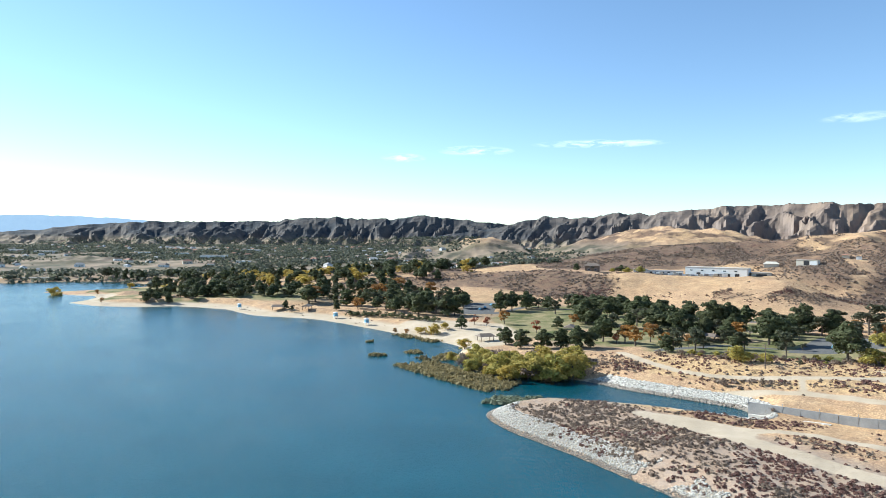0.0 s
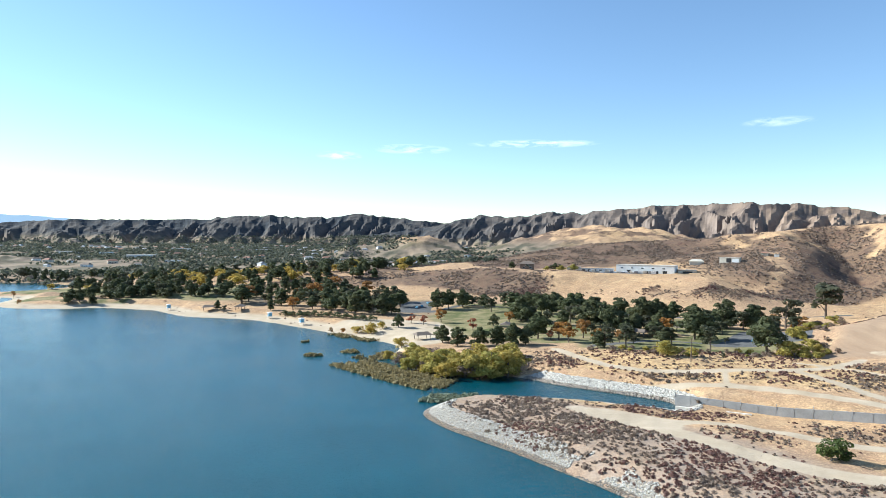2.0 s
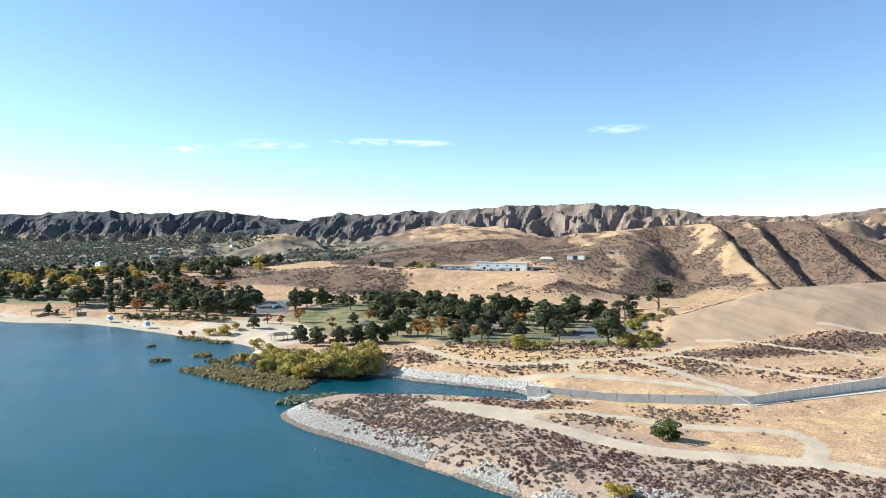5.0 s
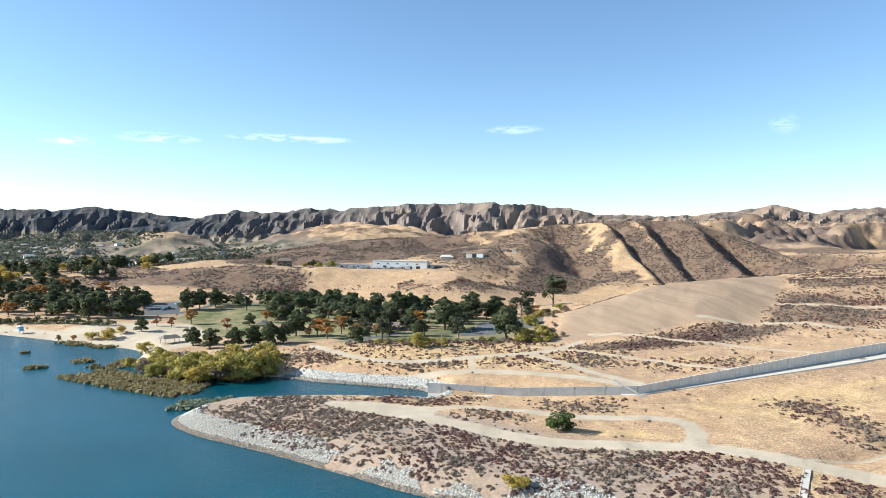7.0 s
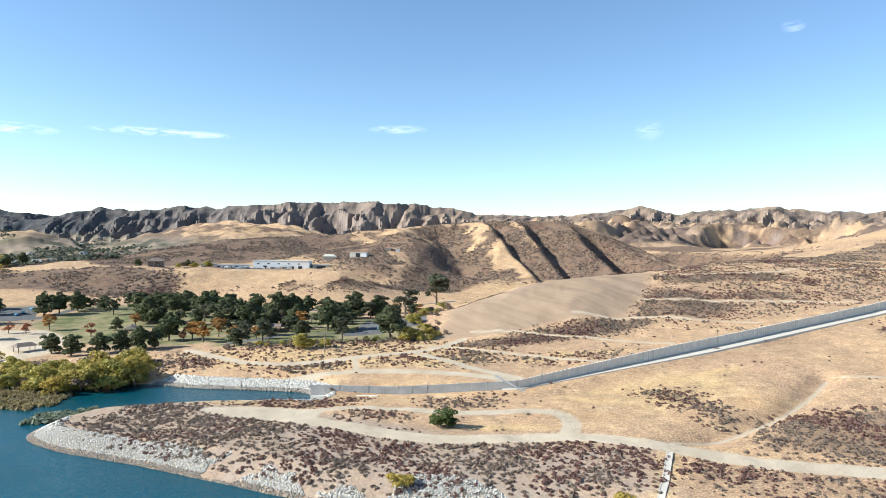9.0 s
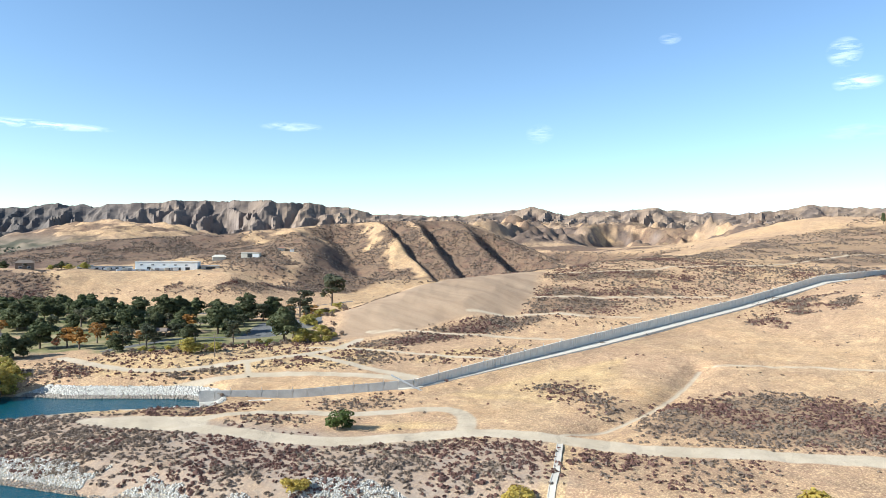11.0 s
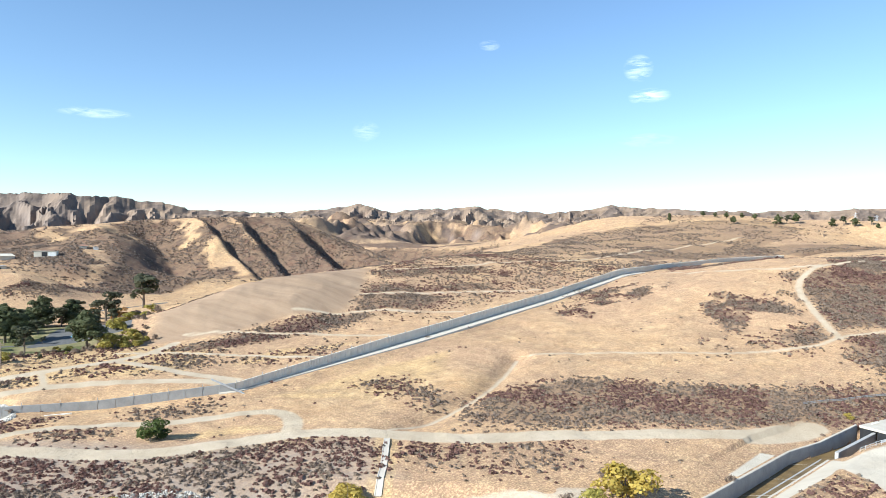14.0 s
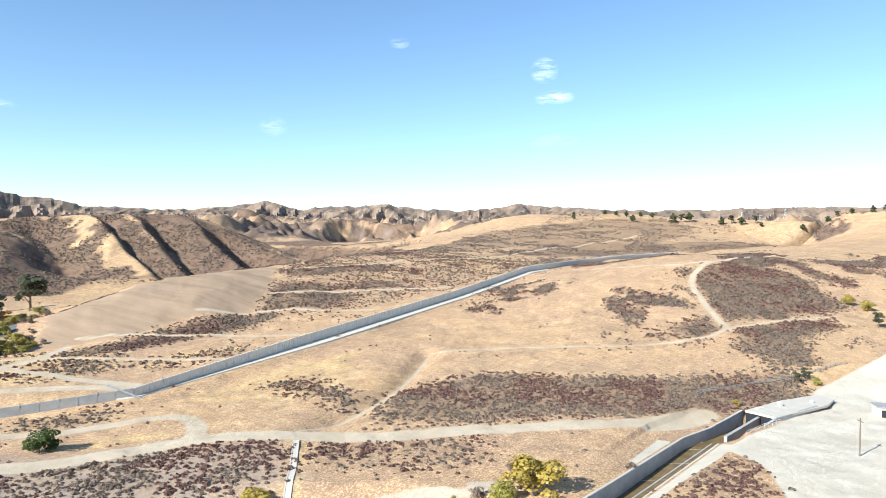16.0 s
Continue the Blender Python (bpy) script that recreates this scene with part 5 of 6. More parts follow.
def build_long_wall():
    wall = tagged(new("retaining_wall"), "long grey concrete retaining wall climbing the dry hillside", "wall", kind="structure")
    pts = along(WALL_LINE[:9], WALL_BASE[:9], 5.2)
    high = lambda i: 2.7 + 1.3 * min(1, max(0, i - 13) / 15) - 1.2 * min(1, max(0, i - 70) / 60)
    core = bmesh.new()
    for i, (p, q) in enumerate(zip(pts, pts[1:])):
        t0, t1 = max(5.3, p[2] + high(i)), max(5.3, q[2] + high(i + 1))
        prism(core, p, q, p[2] - 2.2, q[2] - 2.2, t0 - 0.25, t1 - 0.25, 0.5)
        ux, uy = (q[0] - p[0]), (q[1] - p[1])
        ln = math.hypot(ux, uy)
        ux, uy = ux / ln, uy / ln
        a, b = (p[0] + ux * 0.06 + uy * 0.34, p[1] + uy * 0.06 - ux * 0.34), (q[0] - ux * 0.06 + uy * 0.34, q[1] - uy * 0.06 - ux * 0.34)
        bm = bmesh.new()
        prism(bm, a, b, p[2] - 2.0, q[2] - 2.0, t0, t1, 0.3)
        for k in range(4 if i >= 14 else 0):
            f = (k + 0.5) / 4
            rx, ry = a[0] + (b[0] - a[0]) * f + uy * 0.2, a[1] + (b[1] - a[1]) * f - ux * 0.2
            prism(bm, (rx - ux * 0.13, ry - uy * 0.13), (rx + ux * 0.13, ry + uy * 0.13), p[2] - 2.0, p[2] - 2.0, t0 + (t1 - t0) * f + 0.1, t0 + (t1 - t0) * f + 0.1, 0.16)
        part("panel", bm, CONCRETE if i >= 14 else DARK_CONCRETE, wall)
        if i % 2 == 0:
            bm = bmesh.new()
            box(bm, p[0] + uy * 0.5, p[1] - ux * 0.5, t0 - 0.6, 0.14, 0.16, 1.5, math.degrees(math.atan2(uy, ux)))
            part("post", bm, STEEL, wall)
    part("core", core, CONCRETE, wall)
    # pale concrete gutter along its foot
    bm = bmesh.new()
    foot = pts[13:78]
    prev = None
    for i, p in enumerate(foot):
        q = foot[min(i + 1, len(foot) - 1)] if i < len(foot) - 1 else p
        o = foot[i - 1] if i == len(foot) - 1 else p
        ux, uy = q[0] - o[0], q[1] - o[1]
        ln = math.hypot(ux, uy)
        nx, ny = uy / ln, -ux / ln
        grow = min(1.0, 0.12 + i / 20)
        row = [bm.verts.new((p[0] + nx * w, p[1] + ny * w, p[2] + h)) for w, h in ((0.5, 0.3), (0.8 + 5.0 * grow, 0.15), (1.0 + 5.2 * grow, -0.6))]
        if prev:
            for k in range(2):
                bm.faces.new((prev[k], prev[k + 1], row[k + 1], row[k]))
        prev = row
    part("apron_slope", bm, PALE_CONCRETE, wall, "pale sloping concrete apron")
    # low wing wall and buttresses at the water's end
    bm = bmesh.new()
    prism(bm, (93, 205.5), (111, 193), -1.5, 0.5, 2.6, 3.0, 0.6)
    part("wing_wall", bm, CONCRETE, wall)
    for k in range(4):
        bm = bmesh.new()
        x, y = 98 + 3.6 * k, 201.2 - 2.5 * k
        prism(bm, (x, y), (x - 1.3, y - 1.9), -0.6, -0.6, 2.9, 0.6, 0.9)
        part("buttress", bm, CONCRETE, wall)
    # steel stair over the wall at its bend
    stair = tagged(new("steel_stair"), "pale steel stair leaning over the wall's bend", "stair")
    bm = bmesh.new()
    for s in (-0.3, 0.3):
        prism(bm, (143 + s, 172 + s), (150 + s, 162 + s), 9.6, 4.2, 10.0, 4.6, 0.14)
    part("stringer", bm, STEEL, stair)
    for k in range(9):
        bm = bmesh.new()
        f = k / 8
        box(bm, 143 + 7 * f, 172 - 10 * f, 9.7 - 5.2 * f, 0.75, 0.3, 0.08, 45)
        part("tread", bm, STEEL, stair)


def build_outlet():
    ch = tagged(new("outlet_channel"), "concrete outlet channel with wet stained bed and side walls", "channel", kind="structure")
    def run(name, line, tops, thick, mat, bottom=-2.0):
        bm = bmesh.new()
        for (p, a), (q, b) in zip(zip(line, tops), list(zip(line, tops))[1:]):
            prism(bm, p, q, bottom, bottom, a, b, thick)
        return part(name, bm, mat, ch)
    run("north_wall", CHANNEL_N, NORTH_TOPS, 0.7, DARK_CONCRETE)
    run("wall_coping", CHANNEL_N, (4.28, 3.68, 2.98, 2.98, 4.38), 0.5, PALE_CONCRETE, 2.6)
    run("backfill", [(x + 0.45, y + 1.6) for x, y in CHANNEL_N], (3.9, 3.3, 2.65, 2.65, 4.0), 2.7, M_GROUND)
    run("south_kerb", CHANNEL_S, (0.5, 0.5, 0.6), 0.6, PALE_CONCRETE)
    run("gate_wall", GATE_S, (1.8, 4.6, 4.9), 0.7, DARK_CONCRETE)
    run("pier", [(197.5, 4.2), (219.5, -4.2)], (2.3, 3.4), 0.9, DARK_CONCRETE)
    bm = bmesh.new()
    rim = [bm.verts.new((x, y, -0.25)) for x, y in CHANNEL_N + [(224, -6), (216, -8.4), (196.5, 1)] + CHANNEL_S[::-1]]
    bmesh.ops.triangulate(bm, faces=[bm.faces.new(rim)])
    bmesh.ops.recalc_face_normals(bm, faces=bm.faces[:])
    bed = part("bed", bm, WET_BED, ch, "wet brown-stained channel bed")
    if bed.data.polygons[0].normal.z < 0:
        bed.data.flip_normals()
    for k in range(6):
        f = k / 5
        a, b = (116 + 73 * f, 32.6 - 18.3 * f), (121 + 72 * f, 26.1 - 19.6 * f)
        bm = bmesh.new()
        prism(bm, a, b, -0.24, -0.24, -0.22, -0.22, 0.12)
        part("bed_joint", bm, PALE_CONCRETE, ch)
    bm = bmesh.new()
    prism(bm, (112, 31.2), (198, 7.6), -0.24, -0.24, -0.225, -0.225, 0.4)
    part("low_flow_line", bm, DARK_CONCRETE, ch, "pale worn streak along the bed")
    # slab over the gates
    bm = bmesh.new()
    top, low = ([bm.verts.new((x, y, z)) for x, y in DECK] for z in (4.75, 4.1))
    bm.faces.new(top)
    bm.faces.new(low[::-1])
    for i in range(len(DECK)):
        j = (i + 1) % len(DECK)
        bm.faces.new((low[i], low[j], top[j], top[i]))
    bmesh.ops.recalc_face_normals(bm, faces=bm.faces[:])
    part("deck", bm, PALE_CONCRETE, ch, "sunlit pale concrete deck over the gates")
    for p, q in (((220.9, -0.9), (219.2, -3.6)), ((218.4, -4.9), (216.2, -8.1))):
        bm = bmesh.new()
        prism(bm, p, q, -0.3, -0.3, 4.1, 4.1, 0.5)
        part("gate_opening", bm, DARK_OPENING, ch, "dark slab for the shade in the gate opening")
    for x, y, w, d, h, turn in ((230.5, -10.2, 1.3, 1.0, 1.3, -38), (224, -4.4, 2.6, 0.5, 0.35, -38), (240, -19.5, 0.9, 0.9, 0.8, -38)):
        bm = bmesh.new()
        box(bm, x, y, 4.75, w, d, h, turn)
        bmesh.ops.bevel(bm, geom=bm.edges[:], offset=0.05, segments=1, affect="EDGES")
        part("hatch", bm, CONCRETE, ch)
    # handrail along the south wall's foot
    rail = tagged(new("handrail"), "pale steel pipe handrail beside the gate wall", "railing")
    line = [(197, -0.8), (206, -5.4), (214, -9.6)]
    for k in range(9):
        f = k / 8 * 2
        i = min(1, int(f))
        x, y = (line[i][c] + (line[i + 1][c] - line[i][c]) * (f - i) for c in (0, 1))
        bm = bmesh.new()
        box(bm, x, y, gz(x, y) - 0.1, 0.08, 0.08, 1.2)
        part("post", bm, WHITE_PAINT, rail)
    for h in (0.55, 1.05):
        bm = bmesh.new()
        for p, q in zip(line, line[1:]):
            a, b = gz(*p) + h, gz(*q) + h
            prism(bm, p, q, a, b, a + 0.07, b + 0.07, 0.07)
        part("rail", bm, WHITE_PAINT, rail)
    # guard fence running up the slope behind the gates
    fence = tagged(new("slope_fence"), "weathered grey post-and-rail fence running up the brushy slope", "fence")
    pts = along([(231, 14), (252, -1), (271, -16), (293, -33)], (0, 0, 0, 0), 3.0)
    for p, q in zip(pts, pts[1:]):
        bm = bmesh.new()
        box(bm, p[0], p[1], gz(p[0], p[1]) - 0.3, 0.16, 0.16, 1.4)
        part("post", bm, WOOD, fence)
        bm = bmesh.new()
        for h in (0.35, 0.75):
            a, b = gz(p[0], p[1]) + h, gz(q[0], q[1]) + h
            prism(bm, p, q, a, b, a + 0.22, b + 0.22, 0.08)
        part("rail", bm, DARK_CONCRETE, fence)
    # service road, poles and a shed on the apron
    pole = tagged(new("utility_pole"), "weathered wooden utility pole with a crossarm", "pole", "utility poles")
    bm = bmesh.new()
    bmesh.ops.create_cone(bm, cap_ends=True, segments=8, radius1=0.2, radius2=0.14, depth=9.5, matrix=Matrix.Translation((0, 0, 4.75)))
    part("shaft", bm, WOOD, pole)
    bm = bmesh.new()
    box(bm, 0, 0, 8.6, 2.6, 0.16, 0.18)
    part("crossarm", bm, WOOD, pole)
    pole.matrix_basis = pose(191.5, -26, gz(191.5, -26) - 0.2, 0, 0, 20)
    for x, y in ((120, 252), (520, 140), (640, 112), (700, 90), (330, -70)):
        copy_thing(pole, pose(x, y, gz(x, y) - 0.2, 0, 0, x * 13))
    shed = tagged(new("equipment_shed"), "small pale block shed with a dark doorway", "shed")
    bm = bmesh.new()
    box(bm, 0, 0, 0, 6, 4, 3)
    part("wall_body", bm, CREAM_PAINT, shed)
    bm = bmesh.new()
    box(bm, -3.02, 0, 0, 0.1, 2.6, 2.3)
    part("doorway", bm, DARK_OPENING, shed)
    bm = bmesh.new()
    box(bm, 0, 0, 3, 6.6, 4.6, 0.25)
    part("roof", bm, GREY_ROOF, shed)
    shed.matrix_basis = pose(238, -38, gz(238, -38) - 0.2, 0, 0, 10)


def build_drain():
    """An open concrete chute from the dirt road down to the shore."""
    chute = tagged(new("drain_chute"), "narrow pale concrete drain chute running down to the shore", "drain", kind="structure")
    pts = along(DRAIN, (0, 0, 0), 0.8)
    for name, off, wide, rise in (("chute_bed", 0.0, 1.1, 0.12), ("kerb", -0.66, 0.22, 0.2), ("kerb", 0.66, 0.22, 0.2)):
        bm = bmesh.new()
        prev = None
        for i, p in enumerate(pts):
            o, q = pts[max(0, i - 1)], pts[min(len(pts) - 1, i + 1)]
            ln = math.hypot(q[0] - o[0], q[1] - o[1])
            nx, ny = -(q[1] - o[1]) / ln, (q[0] - o[0]) / ln
            z = gz(p[0], p[1]) + rise
            row = [bm.verts.new((p[0] + nx * (off + w), p[1] + ny * (off + w), z + h)) for w, h in ((-wide / 2, -0.5), (-wide / 2, 0), (wide / 2, 0), (wide / 2, -0.5))]
            if prev:
                for k in range(3):
                    bm.faces.new((prev[k], prev[k + 1], row[k + 1], row[k]))
            prev = row
        bmesh.ops.recalc_face_normals(bm, faces=bm.faces[:])
        part(name, bm, PALE_CONCRETE, chute)


def build_stones():
    rng = np.random.default_rng(21)
    n = 420000
    X, Y = rng.uniform(8, 135, n), rng.uniform(20, 270, n)
    sd = shore_dist(X, Y)
    north = (Y > 237 - 0.41 * (X - 34)) & (Y > 205) & (X > 54) & (X - 0.2 * Y > 2) & (sd > 0.2) & (sd < 6.8) & (Y < 262)
    spit = (Y < 217) & (X < 130) & (sd > 0.2) & (sd < rip_width(X, Y)) & (Y > 40) & ~((Y > 205) & (X > 30))
    ok = ((north & (rng.uniform(size=n) < 0.7)) | (spit & (rng.uniform(size=n) < 0.72))) & ~inside(CHANNEL_BED, X, Y)
    X, Y, big = X[ok], Y[ok], north[ok]
    Z = ground_z(X, Y)
    n = len(X)
    c = np.array([(x, y, z) for x in (-1, 1) for y in (-1, 1) for z in (-1, 1)], float)
    V = c[None] * rng.uniform(0.55, 1.0, (n, 8, 3)) * np.where(big, 0.34, 0.165)[:, None, None] * rng.uniform(0.55, 1.3, (n, 1, 3))
    a = rng.uniform(0, 6.28, (n, 2))
    ca, sa = np.cos(a[:, :1]), np.sin(a[:, :1])
    V = np.stack([V[..., 0] * ca - V[..., 1] * sa, V[..., 0] * sa + V[..., 1] * ca, V[..., 2]], -1)
    cb, sb = np.cos(a[:, 1:] * 0.1), np.sin(a[:, 1:] * 0.1)
    V = np.stack([V[..., 0], V[..., 1] * cb - V[..., 2] * sb, V[..., 1] * sb + V[..., 2] * cb], -1)
    V += np.stack([X, Y, Z + 0.1], -1)[:, None]
    F = np.array([(0, 1, 3, 2), (4, 6, 7, 5), (0, 4, 5, 1), (2, 3, 7, 6), (0, 2, 6, 4), (1, 5, 7, 3)])
    wet = shore_dist(X, Y) < 1.5 + 0.8 * fbm(X / 6, Y / 6, 2, 58)
    for name, sel, mat, label in (("riprap", ~wet, STONE, "pale grey riprap stones along the lagoon's banks"), ("shore_cobbles", wet, COBBLE, "brown-grey cobbles along the waterline")):
        f = (np.arange(sel.sum()) * 8)[:, None, None] + F[None]
        ob = new(name, sheet(name, V[sel].reshape(-1, 3), f.reshape(-1, 4), mat))
        tagged(ob, label, "stones", kind="stuff")


def building(name, label, cat, x, y, turn, size, wall, roof, openings=(), flat=True, z=None, group=""):
    """A building with its roof and openings: each opening is (face, along, up, wide, high, material, name)."""
    sx, sy, sz = size
    ob = tagged(new(name), label, cat, group)
    bm = bmesh.new()
    box(bm, 0, 0, -1.5, sx, sy, sz + 1.5)
    part("wall_body", bm, wall, ob)
    bm = bmesh.new()
    if flat:
        box(bm, 0, 0, sz, sx + 0.6, sy + 0.6, 0.35)
    else:
        h = sy * 0.28
        v = [bm.verts.new(c) for c in ((-sx / 2 - 0.5, -sy / 2 - 0.5, sz), (sx / 2 + 0.5, -sy / 2 - 0.5, sz), (sx / 2 + 0.5, sy / 2 + 0.5, sz), (-sx / 2 - 0.5, sy / 2 + 0.5, sz),
                                       (-sx / 2 + sy * 0.3, 0, sz + h), (sx / 2 - sy * 0.3, 0, sz + h))]
        for f in ((0, 1, 5, 4), (2, 3, 4, 5), (1, 2, 5), (3, 0, 4), (3, 2, 1, 0)):
            bm.faces.new([v[i] for i in f])
    part("roof", bm, roof, ob)
    for face, a, up, w, h, mat, nm in openings:
        bm = bmesh.new()
        if face == "s":
            box(bm, a, -sy / 2 - 0.02, up, w, 0.12, h)
        elif face == "w":
            box(bm, -sx / 2 - 0.02, a, up, 0.12, w, h)
        else:
            box(bm, sx / 2 + 0.02, a, up, 0.12, w, h)
        o = part(nm, bm, WHITE_PAINT if nm == "window" else mat, ob)
        if nm == "window" and face == "s":
            bm = bmesh.new()
            box(bm, a, -sy / 2 - 0.07, up + 0.12, w - 0.3, 0.1, h - 0.24)
            part("pane", bm, mat, o)
    ob.matrix_basis = pose(x, y, gz(x, y) if z is None else z, 0, 0, turn)
    return ob


def build_bluff_buildings():
    ops = [("s", -20 + 9 * k, 4.2, 2.4, 1.1, GLASS, "window") for k in range(5)]
    ops += [("s", -14, 0, 3.2, 3.0, DARK_OPENING, "loading_door"), ("s", 2, 0, 2.2, 2.2, DARK_OPENING, "door"), ("s", 9, 0, 5, 2.6, DARK_OPENING, "loading_door"), ("s", 17, 0, 3.6, 2.8, DARK_OPENING, "loading_door"), ("w", -3, 1.5, 5, 4.0, DARK_OPENING, "loading_door")]
    building("industrial_building", "long white flat-roofed industrial building on the bluff", "building", 236, 584, -34, (50, 16, 7.2), WHITE_PAINT, PALE_CONCRETE, ops, z=24.6)
    building("annex", "low grey annex beside the white industrial building", "building", 266, 569, -19, (15, 10, 3.4), CREAM_PAINT, GREY_ROOF, [("s", 0, 0.4, 8, 2.2, DARK_OPENING, "loading_door")], z=24.8)
    building("long_shed", "long low pale shed in the works yard", "building", 196, 606, -19, (34, 8, 3.0), WHITE_PAINT, GREY_ROOF, [("s", -10 + 5 * k, 0.3, 2.6, 2.2, GLASS, "window") for k in range(5)], z=24.6)
    building("hill_shelter", "cream open-fronted shelter on the dry hill", "building", 315, 587, -42, (17, 7, 4.2), CREAM_PAINT, PALE_CONCRETE, [("s", -0.5, 0, 4.2, 3.7, DARK_OPENING, "opening"), ("s", 5.2, 0.2, 5.6, 3.4, WHITE_PAINT, "door_leaf"), ("s", -5.4, 0.2, 4.4, 3.4, CREAM_PAINT, "door_leaf")])
    building("water_tank_shed", "low beige shed near the hill shelter", "building", 291, 603, -24, (12, 7, 2.6), CREAM_PAINT, CREAM_PAINT, flat=False)
    building("hill_hut", "small pale hut on the dry hill", "building", 349, 590, -30, (6, 4, 2.2), CREAM_PAINT, TILE_ROOF, flat=False)
    building("hill_hut", "small pale hut on the dry hill", "building", 357, 584, -30, (4, 4, 2.0), WHITE_PAINT, GREY_ROOF)
    building("bluff_house", "dark brown two-storey house among trees on the bluff", "house", 138, 628, -14, (13, 9, 5), BROWN_ROOF, BROWN_ROOF, [("s", -3, 0.8, 2.4, 1.6, GLASS, "window"), ("s", 3, 0.8, 2.4, 1.6, GLASS, "window"), ("s", 0, 3.2, 3, 1.3, GLASS, "window")], flat=False)
    building("pale_cottage", "low pale cottage at the bluff's edge", "house", 178, 612, -18, (12, 6, 3), WHITE_PAINT, GREY_ROOF, [("s", 0, 0.6, 3, 1.5, GLASS, "window")])
    # parked trucks and stacks in the yard
    rng = np.random.default_rng(31)
    for k in range(16):
        x, y = 186 + 3.4 * k + rng.uniform(-1, 1), 590 - 1.25 * k + rng.uniform(-2, 2)
        t = tagged(new("yard_container"), "pale container parked in the works yard", "container", "yard containers")
        bm = bmesh.new()
        box(bm, 0, 0, 0.3, rng.uniform(2.2, 5), 2.2, rng.uniform(1.6, 2.6))
        bmesh.ops.bevel(bm, geom=bm.edges[:], offset=0.08, segments=1, affect="EDGES")
        part("body", bm, (WHITE_PAINT, CREAM_PAINT, GREY_ROOF)[k % 3], t)
        bm = bmesh.new()
        box(bm, 0, 0, 0, 1.8, 1.6, 0.32)
        part("skid", bm, GREY_ROOF, t)
        t.matrix_basis = pose(x, y, gz(x, y), 0, 0, -19 + rng.uniform(-8, 8))


def build_town():
    rng = np.random.default_rng(33)
    protos = []
    for wall, roof, text in ((WHITE_PAINT, BROWN_ROOF, "white house with a brown hipped roof in the valley town"), (CREAM_PAINT, TILE_ROOF, "cream house with a red tiled roof in the valley town"), (WHITE_PAINT, GREY_ROOF, "white house with a grey hipped roof in the valley town")):
        protos.append(building("house", text, "house", -60 - 30 * len(protos), 1180, 10, (15, 10, 4.2), wall, roof,
                               [("s", -4, 1, 2.4, 1.5, GLASS, "window"), ("s", 4, 1, 2.4, 1.5, GLASS, "window"), ("s", 0, 0, 1.2, 2.2, DARK_OPENING, "door")], flat=False, group="town houses"))
    hall = building("warehouse", "long pale flat-roofed warehouse in the valley town", "warehouse", -420, 1250, 12, (46, 22, 7), WHITE_PAINT, PALE_CONCRETE, [("s", -14, 0, 6, 4, DARK_OPENING, "loading_door"), ("s", 8, 0, 6, 4, DARK_OPENING, "loading_door")], group="town warehouses")
    # a row of white houses on the terrace beyond the gully
    for k in range(16):
        x, y = bearing(-0.8 - 0.36 * k, 985 + 10 * math.sin(k * 1.7))
        copy_thing(protos[(0, 2, 1)[k % 3]], pose(x, y, gz(x, y) - 0.2, 0, 0, rng.uniform(-20, 20)))
    done = 0
    while done < 230:
        d, az = math.sqrt(rng.uniform(1050 ** 2, 2500 ** 2)), rng.uniform(-13, 35)
        x, y = bearing(az, d)
        z = gz(x, y)
        if z > 42 or (az < -4 and z > 26):
            continue
        if rng.uniform() < 0.16 and az > 8 and d < 1900:
            copy_thing(hall, pose(x, y, z - 0.3, 0, 0, rng.uniform(-30, 30)) @ Matrix.Scale(rng.uniform(0.5, 0.85), 4))
        else:
            copy_thing(protos[rng.integers(3)], pose(x, y, z - 0.3, 0, 0, rng.uniform(-60, 60)) @ Matrix.Scale(rng.uniform(0.6, 1.0), 4))
        done += 1


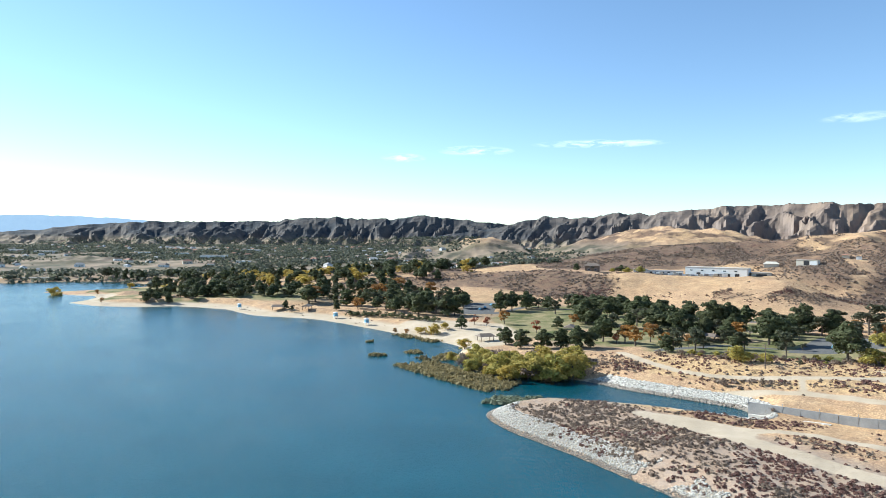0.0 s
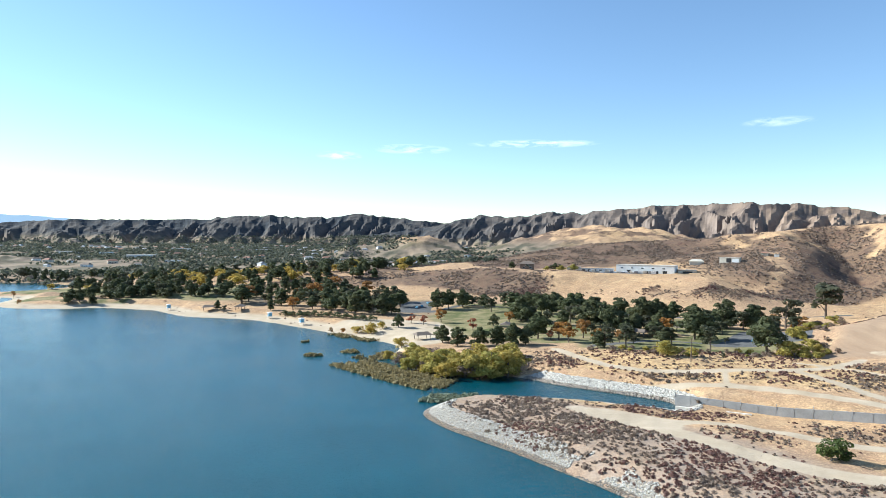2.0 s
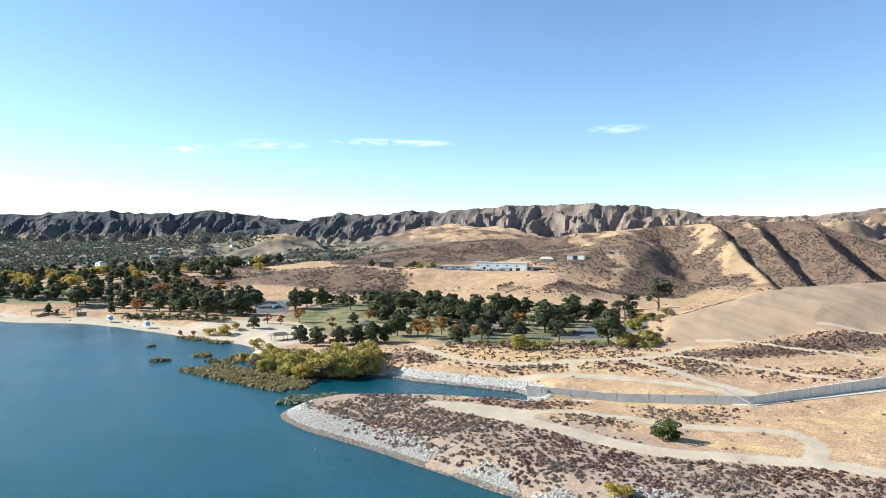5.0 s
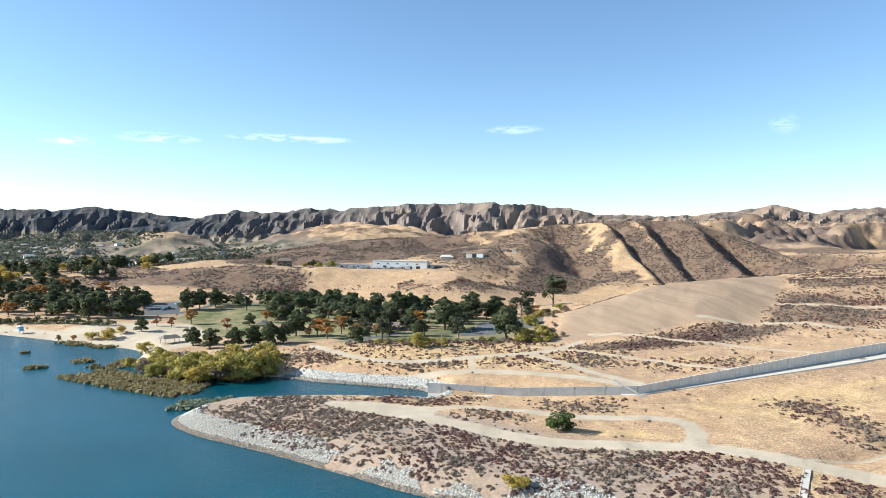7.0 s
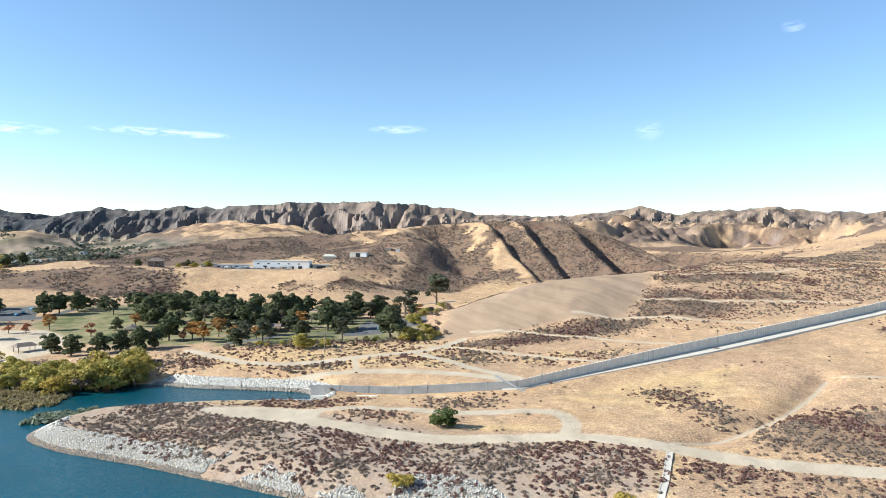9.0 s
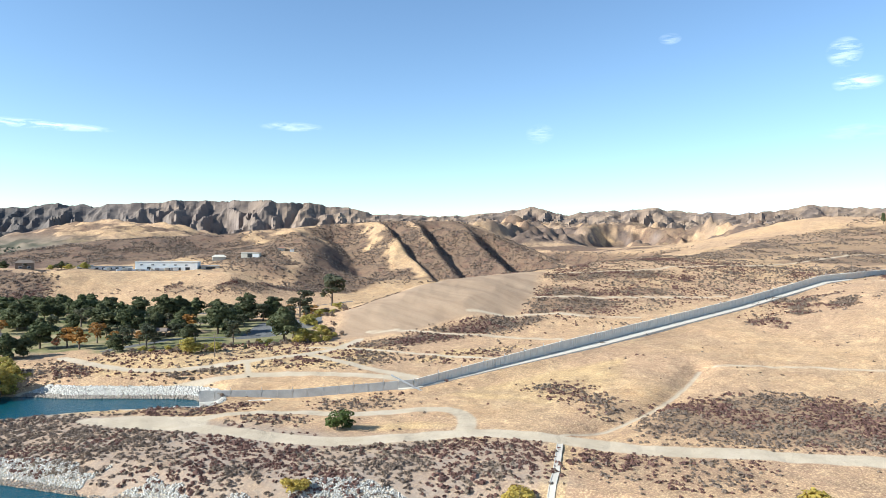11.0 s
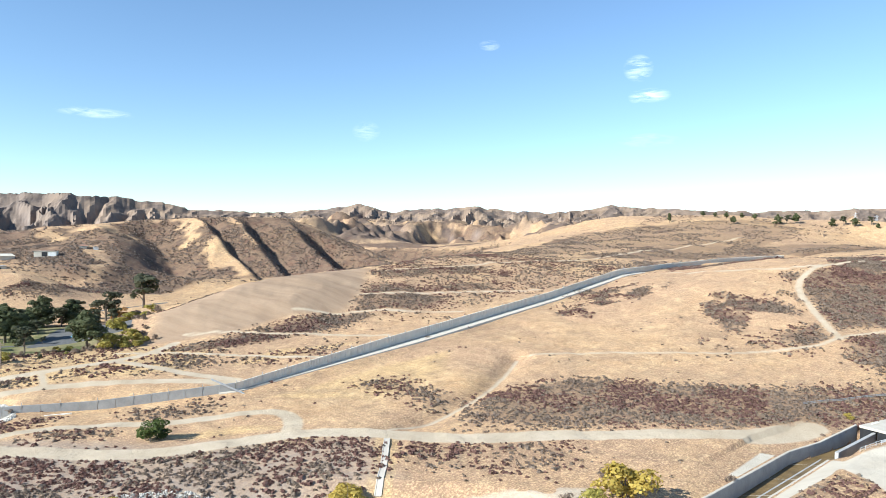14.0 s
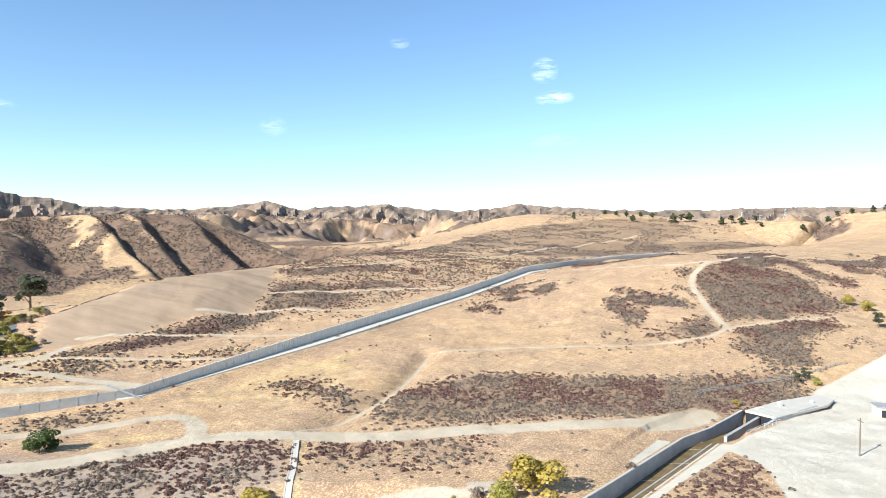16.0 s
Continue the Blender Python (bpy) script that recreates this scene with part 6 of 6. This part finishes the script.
def build_beach_things():
    tower = tagged(new("lifeguard_tower"), "white and blue lifeguard tower on stilts on the sand", "lifeguard tower", "lifeguard towers")
    for x in (-1, 1):
        for y in (-1, 1):
            bm = bmesh.new()
            box(bm, x, y, 0, 0.16, 0.16, 1.7)
            part("leg", bm, WHITE_PAINT, tower)
    bm = bmesh.new()
    box(bm, 0, 0, 1.6, 3.4, 3.2, 0.18)
    part("platform", bm, WHITE_PAINT, tower)
    bm = bmesh.new()
    box(bm, 0, 0, 1.78, 2.2, 2.2, 2.0)
    part("cabin", bm, BLUE_PAINT, tower, "pale blue cabin")
    bm = bmesh.new()
    bmesh.ops.create_cone(bm, cap_ends=True, segments=4, radius1=2.5, radius2=0.3, depth=0.8, matrix=Matrix.Translation((0, 0, 4.15)) @ pose(0, 0, 0, 0, 0, 45))
    part("roof", bm, WHITE_PAINT, tower)
    spots = [(-151, 506), (-71, 452), (-47, 422)]
    tower.matrix_basis = pose(*spots[0], gz(*spots[0]), 0, 0, 30)
    for x, y in spots[1:]:
        copy_thing(tower, pose(x, y, gz(x, y), 0, 0, 30))
    shelter = tagged(new("picnic_shelter"), "brown-roofed open picnic shelter in the park", "shelter", "picnic shelters")
    for x in (-3.4, 3.4):
        for y in (-2.2, 2.2):
            bm = bmesh.new()
            box(bm, x, y, 0, 0.22, 0.22, 2.6)
            part("post", bm, WOOD, shelter)
    bm = bmesh.new()
    v = [bm.verts.new(c) for c in ((-4.4, -3.2, 2.5), (4.4, -3.2, 2.5), (4.4, 3.2, 2.5), (-4.4, 3.2, 2.5), (-3, 0, 3.9), (3, 0, 3.9))]
    for f in ((0, 1, 5, 4), (2, 3, 4, 5), (1, 2, 5), (3, 0, 4), (3, 2, 1, 0)):
        bm.faces.new([v[i] for i in f])
    part("roof", bm, BROWN_ROOF, shelter)
    spots = [(-118, 486), (-96, 482), (70, 372), (84, 352), (130, 330), (160, 345), (22, 345)]
    shelter.matrix_basis = pose(*spots[0], gz(*spots[0]), 0, 0, 15)
    for x, y in spots[1:]:
        copy_thing(shelter, pose(x, y, gz(x, y), 0, 0, x))
    # parked cars
    car = tagged(new("parked_car"), "dark parked car on the park's asphalt", "car", "parked cars")
    bm = bmesh.new()
    box(bm, 0, 0, 0.35, 4.4, 1.8, 0.6)
    vs = box(bm, -0.2, 0, 0.95, 2.5, 1.6, 0.55)
    for v in vs:
        if v.co.z > 1.2:
            v.co.x *= 0.72
    bmesh.ops.bevel(bm, geom=bm.edges[:], offset=0.1, segments=1, affect="EDGES")
    part("body", bm, BLUE_PAINT, car)
    for x in (-1.4, 1.4):
        for y in (-0.85, 0.85):
            bm = bmesh.new()
            bmesh.ops.create_cone(bm, cap_ends=True, segments=10, radius1=0.35, radius2=0.35, depth=0.24, matrix=pose(x, y, 0.35, 90))
            part("wheel", bm, DARK_OPENING, car)
    spots = [(176, 304), (36, 500), (30, 478), (26, 470)]
    car.matrix_basis = pose(*spots[0], gz(*spots[0]), 0, 0, 40)
    for x, y in spots[1:]:
        copy_thing(car, pose(x, y, gz(x, y), 0, 0, x * 3))
    # low bridge at the lagoon's far end
    bridge = tagged(new("road_bridge"), "low pale concrete road bridge at the lagoon's far end", "bridge")
    bm = bmesh.new()
    prism(bm, (-640, 742), (-455, 800), 3.0, 3.0, 4.6, 4.6, 8)
    part("deck", bm, PALE_CONCRETE, bridge)
    for k in range(9):
        bm = bmesh.new()
        box(bm, -630 + 20 * k, 745 + 6.3 * k, -1, 1.2, 6, 4.1, 17)
        part("pier", bm, CONCRETE, bridge)
    # clipped hedge behind the beach
    rng = np.random.default_rng(36)
    for k in range(12):
        x, y = -62 + 5.2 * k, 456 - 3.6 * k
        plant("hedge", x, y, 4.6, rng.uniform(0, 360), 1.7, group="beach hedge", label="dark rounded hedge shrub behind the beach")


def build_pylons():
    pylon = tagged(new("power_pylon"), "grey steel lattice power pylon on the far ridge", "pylon", "power pylons")
    for sx in (-1, 1):
        for sy in (-1, 1):
            me = limb_mesh("leg", [[((4 * sx, 4 * sy, 0), 0.28), ((1.2 * sx, 1.2 * sy, 24), 0.2), ((0.5 * sx, 0.5 * sy, 38), 0.14)]], STEEL, 4)
            leg = new("leg", me)
            leg.parent = pylon
    for z in (24, 29.5, 35):
        bm = bmesh.new()
        box(bm, 0, 0, z, 13 - (z - 24) * 0.35, 0.5, 0.45)
        part("crossarm", bm, STEEL, pylon)
    for k in range(6):
        bm = bmesh.new()
        w = 7.4 - 1.05 * k
        box(bm, 0, 0, 2 + 4 * k, w, 0.18, 0.18)
        box(bm, 0, 0, 2 + 4 * k, 0.18, w, 0.18)
        part("brace", bm, STEEL, pylon)
    spots = [(-89.6, 1300), (-90.9, 1340), (-92.6, 1750)]
    x, y = bearing(*spots[0])
    pylon.matrix_basis = pose(x, y, gz(x, y), 0, 0, 40)
    for az, d in spots[1:]:
        x, y = bearing(az, d)
        copy_thing(pylon, pose(x, y, gz(x, y), 0, 0, 40))


def build_distance():
    """Mountains at the edge of sight, their haze put in as blue colour and glow."""
    k = Mat("hazy_glow_mountains")
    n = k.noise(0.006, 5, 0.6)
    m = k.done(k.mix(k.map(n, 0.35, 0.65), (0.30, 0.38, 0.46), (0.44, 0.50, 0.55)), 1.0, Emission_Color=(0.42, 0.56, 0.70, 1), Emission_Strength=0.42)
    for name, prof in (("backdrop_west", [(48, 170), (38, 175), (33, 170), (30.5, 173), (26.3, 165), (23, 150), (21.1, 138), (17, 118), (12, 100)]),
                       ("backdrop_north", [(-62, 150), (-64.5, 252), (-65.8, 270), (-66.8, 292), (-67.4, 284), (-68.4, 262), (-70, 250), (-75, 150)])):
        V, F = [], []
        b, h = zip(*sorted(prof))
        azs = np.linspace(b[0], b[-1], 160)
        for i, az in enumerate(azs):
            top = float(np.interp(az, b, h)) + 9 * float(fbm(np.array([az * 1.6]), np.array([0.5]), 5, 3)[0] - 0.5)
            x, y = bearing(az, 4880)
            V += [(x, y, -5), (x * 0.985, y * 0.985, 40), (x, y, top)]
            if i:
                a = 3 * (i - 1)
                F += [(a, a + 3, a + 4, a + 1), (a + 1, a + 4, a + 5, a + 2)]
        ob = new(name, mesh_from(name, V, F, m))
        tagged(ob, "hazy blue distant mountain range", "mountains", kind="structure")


build_long_wall()
build_outlet()
build_drain()
build_stones()
build_bluff_buildings()
build_town()
build_beach_things()
build_pylons()
build_distance()
